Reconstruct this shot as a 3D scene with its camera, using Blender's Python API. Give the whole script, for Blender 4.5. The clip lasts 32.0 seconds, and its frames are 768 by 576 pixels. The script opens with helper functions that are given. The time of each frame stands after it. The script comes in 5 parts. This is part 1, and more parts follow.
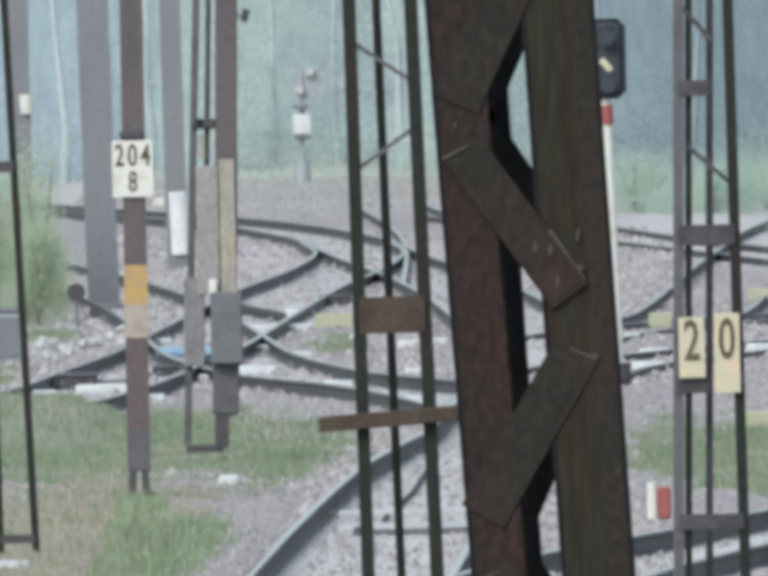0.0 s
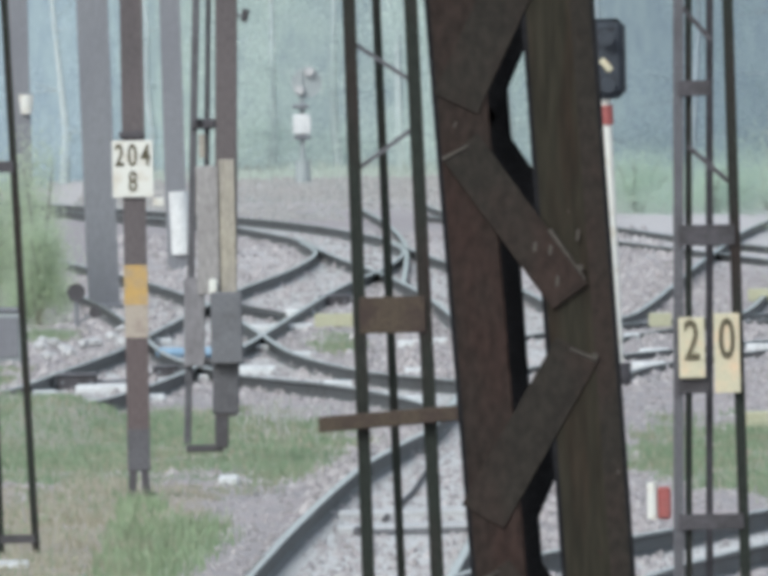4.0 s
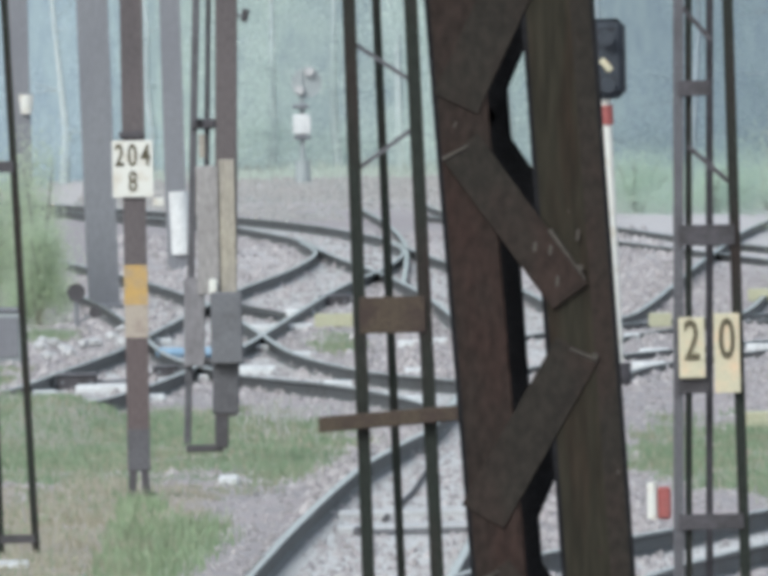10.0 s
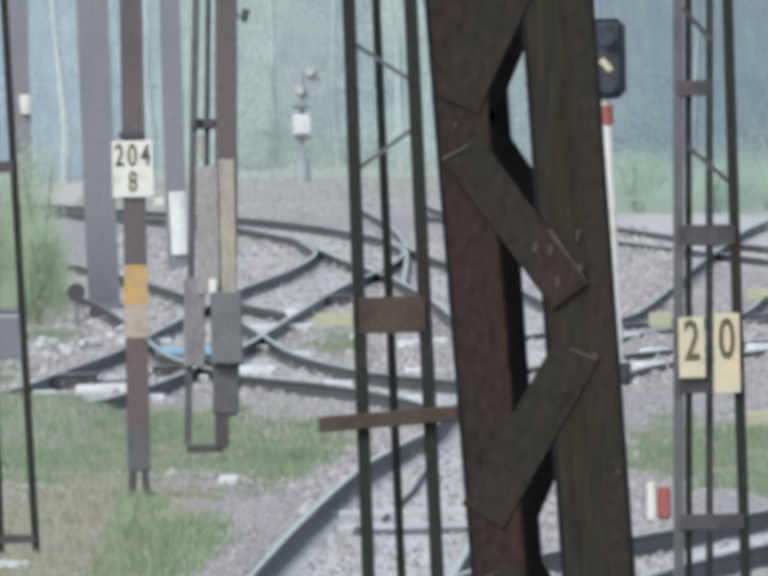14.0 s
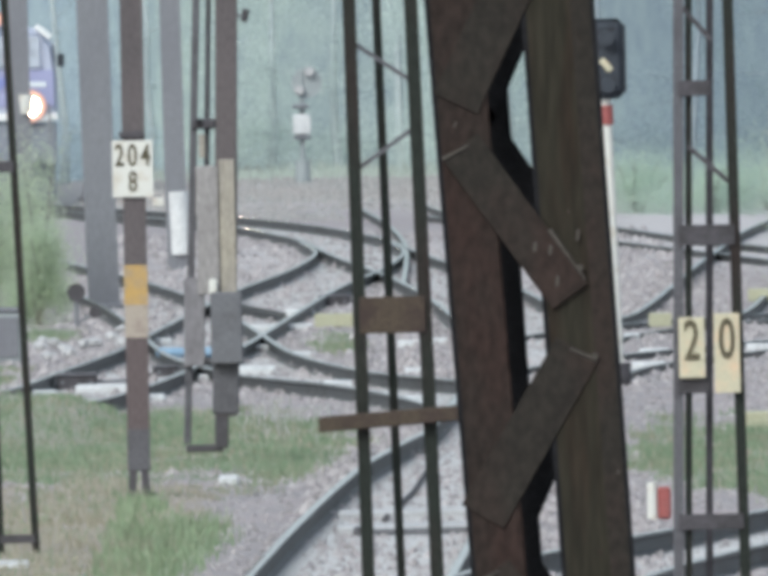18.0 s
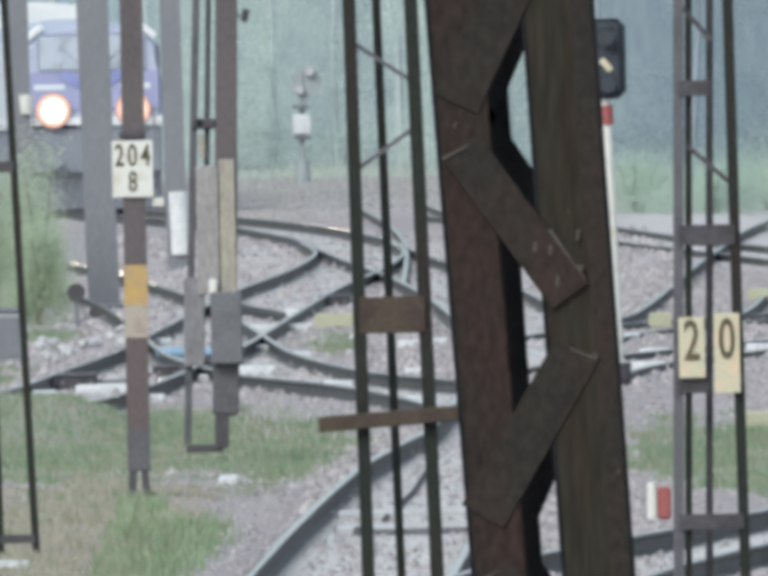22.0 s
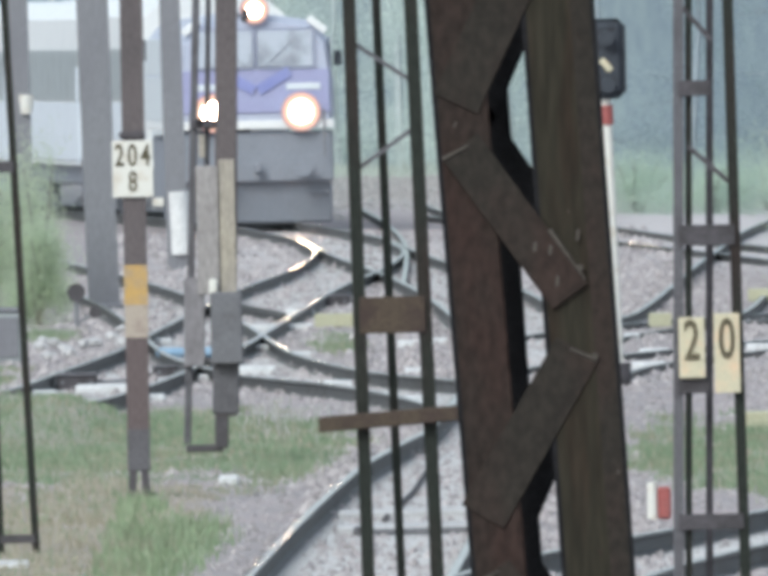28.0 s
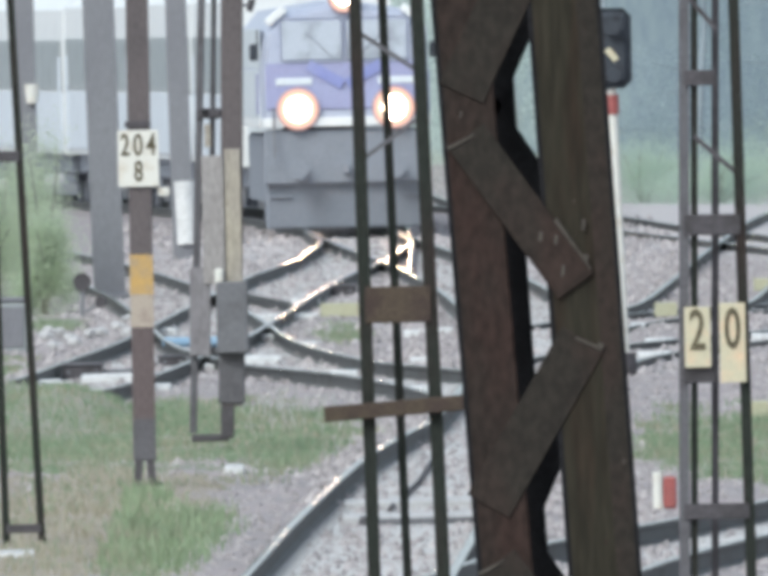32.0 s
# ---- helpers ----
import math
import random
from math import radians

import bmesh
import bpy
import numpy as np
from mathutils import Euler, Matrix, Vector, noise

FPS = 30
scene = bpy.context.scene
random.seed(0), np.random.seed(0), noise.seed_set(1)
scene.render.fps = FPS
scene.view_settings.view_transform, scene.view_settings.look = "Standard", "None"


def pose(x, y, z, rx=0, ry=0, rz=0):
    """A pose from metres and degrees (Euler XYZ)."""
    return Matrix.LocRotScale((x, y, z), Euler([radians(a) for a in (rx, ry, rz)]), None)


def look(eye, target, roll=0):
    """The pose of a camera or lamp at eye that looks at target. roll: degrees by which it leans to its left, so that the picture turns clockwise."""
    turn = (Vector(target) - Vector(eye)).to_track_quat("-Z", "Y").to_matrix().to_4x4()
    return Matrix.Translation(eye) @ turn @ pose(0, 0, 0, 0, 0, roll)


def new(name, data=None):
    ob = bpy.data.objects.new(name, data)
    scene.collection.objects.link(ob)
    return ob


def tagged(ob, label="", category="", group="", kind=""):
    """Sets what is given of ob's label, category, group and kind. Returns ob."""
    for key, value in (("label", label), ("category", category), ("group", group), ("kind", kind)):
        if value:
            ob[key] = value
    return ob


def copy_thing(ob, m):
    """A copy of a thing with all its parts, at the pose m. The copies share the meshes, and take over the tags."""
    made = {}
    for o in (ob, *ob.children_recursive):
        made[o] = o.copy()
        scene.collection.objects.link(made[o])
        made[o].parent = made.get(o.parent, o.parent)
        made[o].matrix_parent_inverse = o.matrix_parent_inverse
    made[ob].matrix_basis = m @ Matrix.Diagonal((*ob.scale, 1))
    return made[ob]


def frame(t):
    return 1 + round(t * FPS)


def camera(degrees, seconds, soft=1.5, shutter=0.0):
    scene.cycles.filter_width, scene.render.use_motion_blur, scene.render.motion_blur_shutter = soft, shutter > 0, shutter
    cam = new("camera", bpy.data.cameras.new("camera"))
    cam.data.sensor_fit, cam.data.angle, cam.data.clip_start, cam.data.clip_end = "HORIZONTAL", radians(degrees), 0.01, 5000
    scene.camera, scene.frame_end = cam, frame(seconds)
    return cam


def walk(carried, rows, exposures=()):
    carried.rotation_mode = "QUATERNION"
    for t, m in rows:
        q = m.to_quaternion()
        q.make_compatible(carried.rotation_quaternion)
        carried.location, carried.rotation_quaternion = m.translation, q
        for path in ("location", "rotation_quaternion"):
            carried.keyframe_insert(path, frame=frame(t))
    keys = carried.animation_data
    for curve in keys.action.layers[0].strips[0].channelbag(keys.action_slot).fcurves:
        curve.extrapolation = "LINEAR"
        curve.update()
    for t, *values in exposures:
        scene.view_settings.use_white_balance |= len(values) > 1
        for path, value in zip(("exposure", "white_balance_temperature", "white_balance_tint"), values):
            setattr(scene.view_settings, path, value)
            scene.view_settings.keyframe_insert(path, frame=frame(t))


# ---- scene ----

# ================= camera and its way =================
cam = camera(1.4973, 32.0, soft=5.6)
EYE = (0.0, 0.0, 4.15)


def aim(dx, dz):
    return look(EYE, (0.5 * dx, 1000.0, -5.4 + 0.5 * dz), -1.2)


walk(cam, [(0.0, aim(0, 0)), (31.0, aim(0, 0)), (31.2, aim(-0.06, -0.03)), (31.4, aim(-0.17, -0.13)),
           (31.6, aim(-0.29, -0.35)), (31.8, aim(-0.36, -0.6)), (32.0, aim(-0.4, -0.7))],
     exposures=[(0.0, 0.26, 5850, 3), (2.0, 0.26, 5850, 3), (6.0, 0.32, 5850, 3), (12.0, 0.31, 5850, 3), (15.0, 0.26, 5850, 3), (22.0, 0.25, 5850, 3), (24.0, 0.32, 5850, 3), (32.0, 0.34, 5850, 3)])

# ================= world and sun =================
SUN_DIR = Vector((-0.45, -0.8, 0.75)).normalized()
world = bpy.data.worlds.new("world")
scene.world = world
world.use_nodes = True
wn = world.node_tree.nodes
sky = wn.new("ShaderNodeTexSky")
sky.sky_type = "NISHITA"
sky.sun_disc = False
sky.sun_elevation = math.asin(SUN_DIR.z)
sky.sun_rotation = math.atan2(SUN_DIR.x, SUN_DIR.y)
sky.air_density, sky.dust_density, sky.ozone_density = 1.0, 6.0, 1.0
wn["Background"].inputs["Strength"].default_value = 0.15
cloud = wn.new("ShaderNodeMix")
cloud.data_type = "RGBA"
cloud.inputs[0].default_value = 0.6
cloud.inputs[7].default_value = (4.6, 4.7, 4.8, 1)
world.node_tree.links.new(sky.outputs["Color"], cloud.inputs[6])
world.node_tree.links.new(cloud.outputs[2], wn["Background"].inputs["Color"])
sun_data = bpy.data.lights.new("sun", "SUN")
sun_data.energy, sun_data.angle, sun_data.color = 1.5, radians(25), (1.0, 0.96, 0.9)
sun = new("sun", sun_data)
sun.matrix_world = look(SUN_DIR * 200, (0, 0, 0))


# ================= materials =================
def mat(name, color, rough=0.7, metal=0.0, vary=0.25, scale=6.0, fine=60.0, bump=0.2, second=None, amount=0.5, streak=1.0, spread=0.0, spec=0.5, sheer=0.0):
    """A surface with a coarse and a fine variation, relief, and patches of a second colour."""
    m = bpy.data.materials.new(name)
    m.use_nodes = True
    nt = m.node_tree
    n, ln = nt.nodes, nt.links
    b = n["Principled BSDF"]
    b.inputs["Roughness"].default_value = rough
    b.inputs["Metallic"].default_value = metal
    b.inputs["Specular IOR Level"].default_value = spec
    tc = n.new("ShaderNodeTexCoord")
    mp = n.new("ShaderNodeMapping")
    mp.inputs["Scale"].default_value = (1, 1, streak)
    ln.new(tc.outputs["Object"], mp.inputs["Vector"])
    n1 = n.new("ShaderNodeTexNoise")
    n1.inputs["Scale"].default_value = scale
    n1.inputs["Detail"].default_value = 5
    n2 = n.new("ShaderNodeTexNoise")
    n2.inputs["Scale"].default_value = fine
    n2.inputs["Detail"].default_value = 3
    ln.new(mp.outputs["Vector"], n1.inputs["Vector"])
    ln.new(mp.outputs["Vector"], n2.inputs["Vector"])
    col = n.new("ShaderNodeMix")
    col.data_type = "RGBA"
    second = second or tuple(c * 0.55 for c in color)
    col.inputs[6].default_value = (*color, 1)
    col.inputs[7].default_value = (*second, 1)
    ramp = n.new("ShaderNodeMapRange")
    ramp.inputs["From Min"].default_value = 0.62 - 0.3 * amount
    ramp.inputs["From Max"].default_value = 0.85 - 0.3 * amount
    ln.new(n1.outputs["Fac"], ramp.inputs["Value"])
    ln.new(ramp.outputs["Result"], col.inputs[0])
    hsv = n.new("ShaderNodeHueSaturation")
    val = n.new("ShaderNodeMapRange")
    val.inputs["From Min"].default_value, val.inputs["From Max"].default_value = 0.3, 0.7
    val.inputs["To Min"].default_value, val.inputs["To Max"].default_value = 1 - vary, 1 + vary
    ln.new(n2.outputs["Fac"], val.inputs["Value"])
    if spread:
        geo = n.new("ShaderNodeNewGeometry")
        isl = n.new("ShaderNodeMapRange")
        isl.inputs["To Min"].default_value, isl.inputs["To Max"].default_value = 1 - spread, 1 + spread
        ln.new(geo.outputs["Random Per Island"], isl.inputs["Value"])
        mul = n.new("ShaderNodeMath")
        mul.operation = "MULTIPLY"
        ln.new(val.outputs["Result"], mul.inputs[0])
        ln.new(isl.outputs["Result"], mul.inputs[1])
        ln.new(mul.outputs["Value"], hsv.inputs["Value"])
    else:
        ln.new(val.outputs["Result"], hsv.inputs["Value"])
    ln.new(col.outputs[2], hsv.inputs["Color"])
    ln.new(hsv.outputs["Color"], b.inputs["Base Color"])
    if bump:
        bp = n.new("ShaderNodeBump")
        bp.inputs["Strength"].default_value = bump
        bp.inputs["Distance"].default_value = 0.02
        ln.new(n2.outputs["Fac"], bp.inputs["Height"])
        ln.new(bp.outputs["Normal"], b.inputs["Normal"])
    if sheer:
        tr = n.new("ShaderNodeBsdfTranslucent")
        mix = n.new("ShaderNodeMixShader")
        mix.inputs[0].default_value = sheer
        ln.new(hsv.outputs["Color"], tr.inputs["Color"])
        ln.new(b.outputs[0], mix.inputs[1])
        ln.new(tr.outputs[0], mix.inputs[2])
        ln.new(mix.outputs[0], n["Material Output"].inputs["Surface"])
    return m


def glow(name, color, strength):
    m = bpy.data.materials.new(name)
    m.use_nodes = True
    b = m.node_tree.nodes["Principled BSDF"]
    b.inputs["Base Color"].default_value = (*color, 1)
    b.inputs["Emission Color"].default_value = (*color, 1)
    b.inputs["Emission Strength"].default_value = strength
    return m


M_RUST = mat("rusty_steel", (0.0345, 0.0213, 0.018), 0.75, 0, 0.35, 3.6, 45, 0.25, (0.0245, 0.0205, 0.0175), 0.62, 0.5, 0, 0.15)
M_OLIVE = mat("olive_painted_steel", (0.0265, 0.0238, 0.0165), 0.7, 0, 0.35, 14, 50, 0.2, (0.027, 0.0175, 0.012), 0.45, 0.12, 0, 0.15)
M_LACING = mat("lacing_steel", (0.0238, 0.0203, 0.0166), 0.7, 0, 0.3, 3.4, 45, 0.12, (0.033, 0.0215, 0.0178), 0.55, 0.7, 0, 0.2)
M_SCAR = mat("chipped_paint", (0.075, 0.066, 0.055), 0.7, 0, 0.3, 10, 80, 0.3, (0.03, 0.022, 0.017), 0.6)
M_DARKSTEEL = mat("dark_green_steel", (0.02, 0.024, 0.02), 0.7, 0, 0.3, 3, 50, 0.3, (0.029, 0.021, 0.019), 0.5, 0.3, 0, 0.2)
M_RUSTPLATE = mat("rust_plate", (0.062, 0.045, 0.03), 0.8, 0, 0.3, 5, 50, 0.4, (0.036, 0.022, 0.019), 0.7)
# Grey lifted to put the mist into the farther steelwork.
M_GREYSTEEL = mat("mist_grey_steel", (0.195, 0.2, 0.22), 0.7, 0.0, 0.1, 2, 40, 0.1, (0.175, 0.178, 0.2), 0.5, 0.3, 0, 0.3)
M_PALEGREY = mat("pale_grey_steel", (0.3, 0.33, 0.34), 0.7, 0.0, 0.1, 2, 40, 0.1, (0.26, 0.285, 0.295), 0.5)
M_DARKGREY = mat("dark_grey_steel", (0.075, 0.07, 0.078), 0.7, 0, 0.2, 4, 40, 0.2, (0.045, 0.042, 0.045), 0.5, 1, 0, 0.3)
M_MIDGREY = mat("mid_grey_steel", (0.11, 0.108, 0.12), 0.7, 0, 0.2, 4, 40, 0.2, (0.08, 0.076, 0.084), 0.5, 1, 0, 0.3)
M_SLATE = mat("slate_grey_steel", (0.14, 0.142, 0.158), 0.6, 0, 0.2, 4, 40, 0.2, (0.105, 0.105, 0.115), 0.5)
M_PURPLE = mat("weathered_brown_paint", (0.115, 0.1, 0.104), 0.7, 0, 0.2, 4, 50, 0.2, (0.09, 0.08, 0.084), 0.5, 0.3, 0, 0.3)
M_REDDISH = mat("weathered_red_brown_paint", (0.115, 0.092, 0.094), 0.7, 0, 0.2, 4, 50, 0.2, (0.09, 0.075, 0.078), 0.5, 0.3, 0, 0.3)
M_CONCRETE = mat("weathered_board", (0.35, 0.32, 0.265), 0.85, 0, 0.2, 2, 40, 0.3, (0.28, 0.26, 0.245), 0.6, 0.35)
M_ASHBOARD = mat("ash_grey_board", (0.3, 0.285, 0.285), 0.85, 0, 0.2, 3, 40, 0.3, (0.24, 0.225, 0.225), 0.6, 0.35)
M_BROWNGREY = mat("grey_board", (0.22, 0.212, 0.228), 0.85, 0, 0.2, 5, 40, 0.3, (0.17, 0.16, 0.175), 0.6, 0.35)
M_WHITE = mat("white_enamel", (0.66, 0.66, 0.62), 0.4, 0, 0.06, 9, 60, 0.05, (0.56, 0.52, 0.45), 0.4)
M_CREAM = mat("cream_enamel", (0.53, 0.495, 0.36), 0.4, 0, 0.08, 9, 60, 0.05, (0.66, 0.5, 0.34), 0.35)
M_INK = mat("black_lettering", (0.095, 0.08, 0.045), 0.6)
M_YELLOW = mat("yellow_paint", (0.46, 0.3, 0.1), 0.6, 0, 0.15, 8, 50, 0.1, (0.36, 0.27, 0.16), 0.5)
M_STRAW = mat("faded_yellow_board", (0.39, 0.39, 0.28), 0.7, 0, 0.15, 5, 40, 0.2, (0.38, 0.37, 0.26), 0.5)
M_BEIGE = mat("faded_paint", (0.38, 0.33, 0.28), 0.7, 0, 0.15, 8, 50, 0.1, (0.28, 0.23, 0.2), 0.5)
M_BLACK = mat("black_and_shade", (0.012, 0.012, 0.014), 0.6, spec=0.15)
M_SIGNAL = mat("signal_black", (0.046, 0.053, 0.066), 0.6, spec=0.3)
M_RED = mat("red_paint", (0.3, 0.085, 0.08), 0.5, 0, 0.15, 8, 40, 0.1, (0.26, 0.1, 0.09), 0.4)
M_RAIL = mat("rail_side", (0.095, 0.098, 0.1), 0.6, 0.0, 0.3, 1.2, 40, 0.3, (0.065, 0.06, 0.056), 0.5, 1, 0, 0.2)
M_HEAD = mat("wet_rail_head", (0.9, 0.91, 0.9), 0.12, 0.85, 0.08, 1.2, 30, 0.03, (0.68, 0.67, 0.66), 0.5)
M_SLEEPER = mat("concrete_sleeper", (0.43, 0.43, 0.44), 0.42, 0, 0.2, 4, 40, 0.3, (0.36, 0.355, 0.36), 0.5)
M_SLAB = mat("pale_cool_white", (0.62, 0.63, 0.64), 0.35, 0, 0.15, 3, 30, 0.2, (0.48, 0.49, 0.5), 0.5)
M_STONE = mat("ballast_stone", (0.36, 0.335, 0.342), 0.7, 0, 0.15, 8, 60, 0.3, (0.31, 0.28, 0.288), 0.5, 1, 0.3)
M_GRASS = mat("grass_blade", (0.175, 0.245, 0.155), 0.55, 0, 0.15, 0.6, 8, 0, (0.25, 0.245, 0.18), 0.5, 1, 0.15, 0.4, 0.12)
M_WEED = mat("fresh_weed_blade", (0.205, 0.275, 0.165), 0.55, 0, 0.15, 0.6, 8, 0, (0.25, 0.27, 0.19), 0.5, 1, 0.15, 0.4, 0.12)
M_DRY = mat("dry_grass_blade", (0.32, 0.3, 0.24), 0.7, 0, 0.15, 0.6, 8, 0, (0.26, 0.24, 0.17), 0.5, 1, 0.15, 0.4, 0.12)
# Scrub, grass and leaf colours below have the mist's paleness put in.
M_SCRUB = mat("dry_scrub_mist_pale", (0.46, 0.44, 0.43), 0.7, 0, 0.1, 0.4, 5, 0, (0.41, 0.43, 0.43), 0.5, 1, 0.1, 0.2, 0.4)
M_MEADOW = mat("mist_pale_grass", (0.5, 0.56, 0.5), 0.7, 0, 0.1, 0.3, 5, 0, (0.46, 0.46, 0.44), 0.5, 1, 0.08, 0.2, 0.4)
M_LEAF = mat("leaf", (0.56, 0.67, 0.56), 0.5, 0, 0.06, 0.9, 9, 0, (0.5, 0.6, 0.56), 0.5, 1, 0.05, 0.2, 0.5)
M_MISTGREEN = mat("mist_green_leaf", (0.54, 0.62, 0.47), 0.5, 0, 0.06, 0.9, 9, 0, (0.6, 0.64, 0.49), 0.5, 1, 0.06, 0.2, 0.5)
M_BARK = mat("bark", (0.21, 0.2, 0.18), 0.9, 0, 0.3, 6, 40, 0.6)
# Loco blues, underframe and windscreen are coloured paler for the mist.
M_VIVID = mat("loco_bright_blue", (0.26, 0.285, 0.51), 0.35, 0, 0.08, 1.5, 20, 0.03, (0.2, 0.23, 0.5), 0.4)
M_BLUE = mat("loco_blue", (0.29, 0.3, 0.47), 0.35, 0, 0.08, 1.5, 20, 0.03, (0.31, 0.33, 0.5), 0.4)
M_SIDE = mat("loco_grey_blue", (0.6, 0.645, 0.68), 0.35, 0, 0.08, 1.5, 20, 0.03, (0.54, 0.59, 0.63), 0.4)
M_PALE = mat("loco_pale_blue", (0.4, 0.43, 0.53), 0.35, 0, 0.08, 1.5, 20, 0.03, (0.35, 0.385, 0.5), 0.4)
M_TRAINWHITE = mat("train_white", (0.72, 0.74, 0.75), 0.4, 0, 0.03, 1.5, 20, 0.02, (0.66, 0.68, 0.7), 0.4)
M_COACHBLUE = mat("coach_pale_blue", (0.64, 0.69, 0.75), 0.4, 0, 0.06, 1.5, 20, 0.02, (0.56, 0.61, 0.68), 0.4)
M_BAND = mat("coach_window_band", (0.28, 0.31, 0.315), 0.3, 0, 0.06, 1.5, 20, 0.02, (0.22, 0.245, 0.255), 0.4)
M_UNDER = mat("underframe", (0.215, 0.235, 0.275), 0.6, 0, 0.1, 1, 30, 0.1, (0.19, 0.205, 0.235), 0.5)
M_COACHGLASS = mat("coach_grey_glass", (0.26, 0.29, 0.3), 0.3, 0, 0.05, 2, 20, 0)
M_GLASS = mat("haze_grey_glass", (0.42, 0.46, 0.53), 0.2, 0, 0.05, 2, 20, 0)
M_TARP = mat("blue_plastic", (0.22, 0.34, 0.48), 0.5, 0, 0.2, 6, 40, 0.2, (0.3, 0.4, 0.5), 0.5)
def lamp_mat(core, reach):
    """A headlamp: a dazzling core with a warm glare halo painted round it."""
    m = glow("headlamp", (1.0, 0.7, 0.42), 1.0)
    n, ln = m.node_tree.nodes, m.node_tree.links
    b = n["Principled BSDF"]
    b.inputs["Base Color"].default_value = (0.2, 0.17, 0.2, 1)
    tc = n.new("ShaderNodeTexCoord")
    d = n.new("ShaderNodeVectorMath")
    d.operation = "LENGTH"
    ln.new(tc.outputs["Object"], d.inputs[0])
    r = n.new("ShaderNodeMapRange")
    r.inputs["From Max"].default_value = reach
    ln.new(d.outputs["Value"], r.inputs["Value"])
    ramp = n.new("ShaderNodeValToRGB")
    for pos, c in ((core / reach, (0.26, 0.155, 0.095, 1)), (core / reach + 0.06, (0.0028, 0.0021, 0.0016, 1)), (0.72, (0.002, 0.0011, 0.0006, 1)), (0.86, (0.0013, 0.00056, 0.0003, 1))):
        ramp.color_ramp.elements.new(pos).color = c
    ramp.color_ramp.elements[0].color = (0.26, 0.155, 0.095, 1)
    ramp.color_ramp.elements[-1].color = (0.00033, 0.0001, 0.00007, 1)
    ln.new(r.outputs["Result"], ramp.inputs["Fac"])
    ln.new(ramp.outputs["Color"], b.inputs["Emission Color"])
    b.inputs["Emission Strength"].default_value = 480.0
    return m


M_HEADLAMP = lamp_mat(0.19, 0.4)
M_TOPLAMP = lamp_mat(0.12, 0.28)


def ground_mat():
    """Ballast, soil and turf, told apart by the lie of the land."""
    m = bpy.data.materials.new("ground_cover")
    m.use_nodes = True
    nt = m.node_tree
    n, ln = nt.nodes, nt.links
    b = n["Principled BSDF"]
    b.inputs["Roughness"].default_value = 0.85
    at = n.new("ShaderNodeAttribute")
    at.attribute_name = "cover"
    sp = n.new("ShaderNodeSeparateColor")
    ln.new(at.outputs["Color"], sp.inputs["Color"])
    tc = n.new("ShaderNodeTexCoord")
    n1 = n.new("ShaderNodeTexNoise")
    n1.inputs["Scale"].default_value, n1.inputs["Detail"].default_value = 9, 6
    n2 = n.new("ShaderNodeTexNoise")
    n2.inputs["Scale"].default_value, n2.inputs["Detail"].default_value = 0.7, 5
    mp = n.new("ShaderNodeMapping")
    mp.inputs["Scale"].default_value = (1, 0.7, 1)
    ln.new(tc.outputs["Object"], mp.inputs["Vector"])
    ln.new(mp.outputs["Vector"], n1.inputs["Vector"])
    ln.new(mp.outputs["Vector"], n2.inputs["Vector"])

    def blend(a, c, fac):
        mx = n.new("ShaderNodeMix")
        mx.data_type = "RGBA"
        for i, v in ((6, a), (7, c)):
            if isinstance(v, tuple):
                mx.inputs[i].default_value = (*v, 1)
            else:
                ln.new(v, mx.inputs[i])
        ln.new(fac, mx.inputs[0])
        return mx.outputs[2]

    def span(fac, lo, hi):
        r = n.new("ShaderNodeMapRange")
        r.inputs["From Min"].default_value, r.inputs["From Max"].default_value = lo, hi
        ln.new(fac, r.inputs["Value"])
        return r.outputs["Result"]

    gravel = blend((0.325, 0.3, 0.31), (0.235, 0.215, 0.218), span(n1.outputs["Fac"], 0.35, 0.7))
    gravel = blend(gravel, (0.36, 0.3, 0.305), span(n2.outputs["Fac"], 0.45, 0.75))
    turf = blend((0.18, 0.225, 0.15), (0.28, 0.262, 0.215), span(n1.outputs["Fac"], 0.35, 0.65))
    turf = blend(turf, (0.27, 0.25, 0.21), span(n2.outputs["Fac"], 0.4, 0.7))
    soil = blend((0.335, 0.29, 0.25), (0.26, 0.232, 0.195), span(n1.outputs["Fac"], 0.35, 0.7))
    # Blue weight: far ballast paled for the mist.
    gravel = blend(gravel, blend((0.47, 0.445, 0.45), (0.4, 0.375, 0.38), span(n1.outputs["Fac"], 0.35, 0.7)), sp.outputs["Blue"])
    c = blend(gravel, turf, sp.outputs["Green"])
    c = blend(c, soil, sp.outputs["Red"])
    ln.new(c, b.inputs["Base Color"])
    bp = n.new("ShaderNodeBump")
    bp.inputs["Strength"].default_value, bp.inputs["Distance"].default_value = 0.6, 0.05
    ln.new(n1.outputs["Fac"], bp.inputs["Height"])
    ln.new(bp.outputs["Normal"], b.inputs["Normal"])
    return m


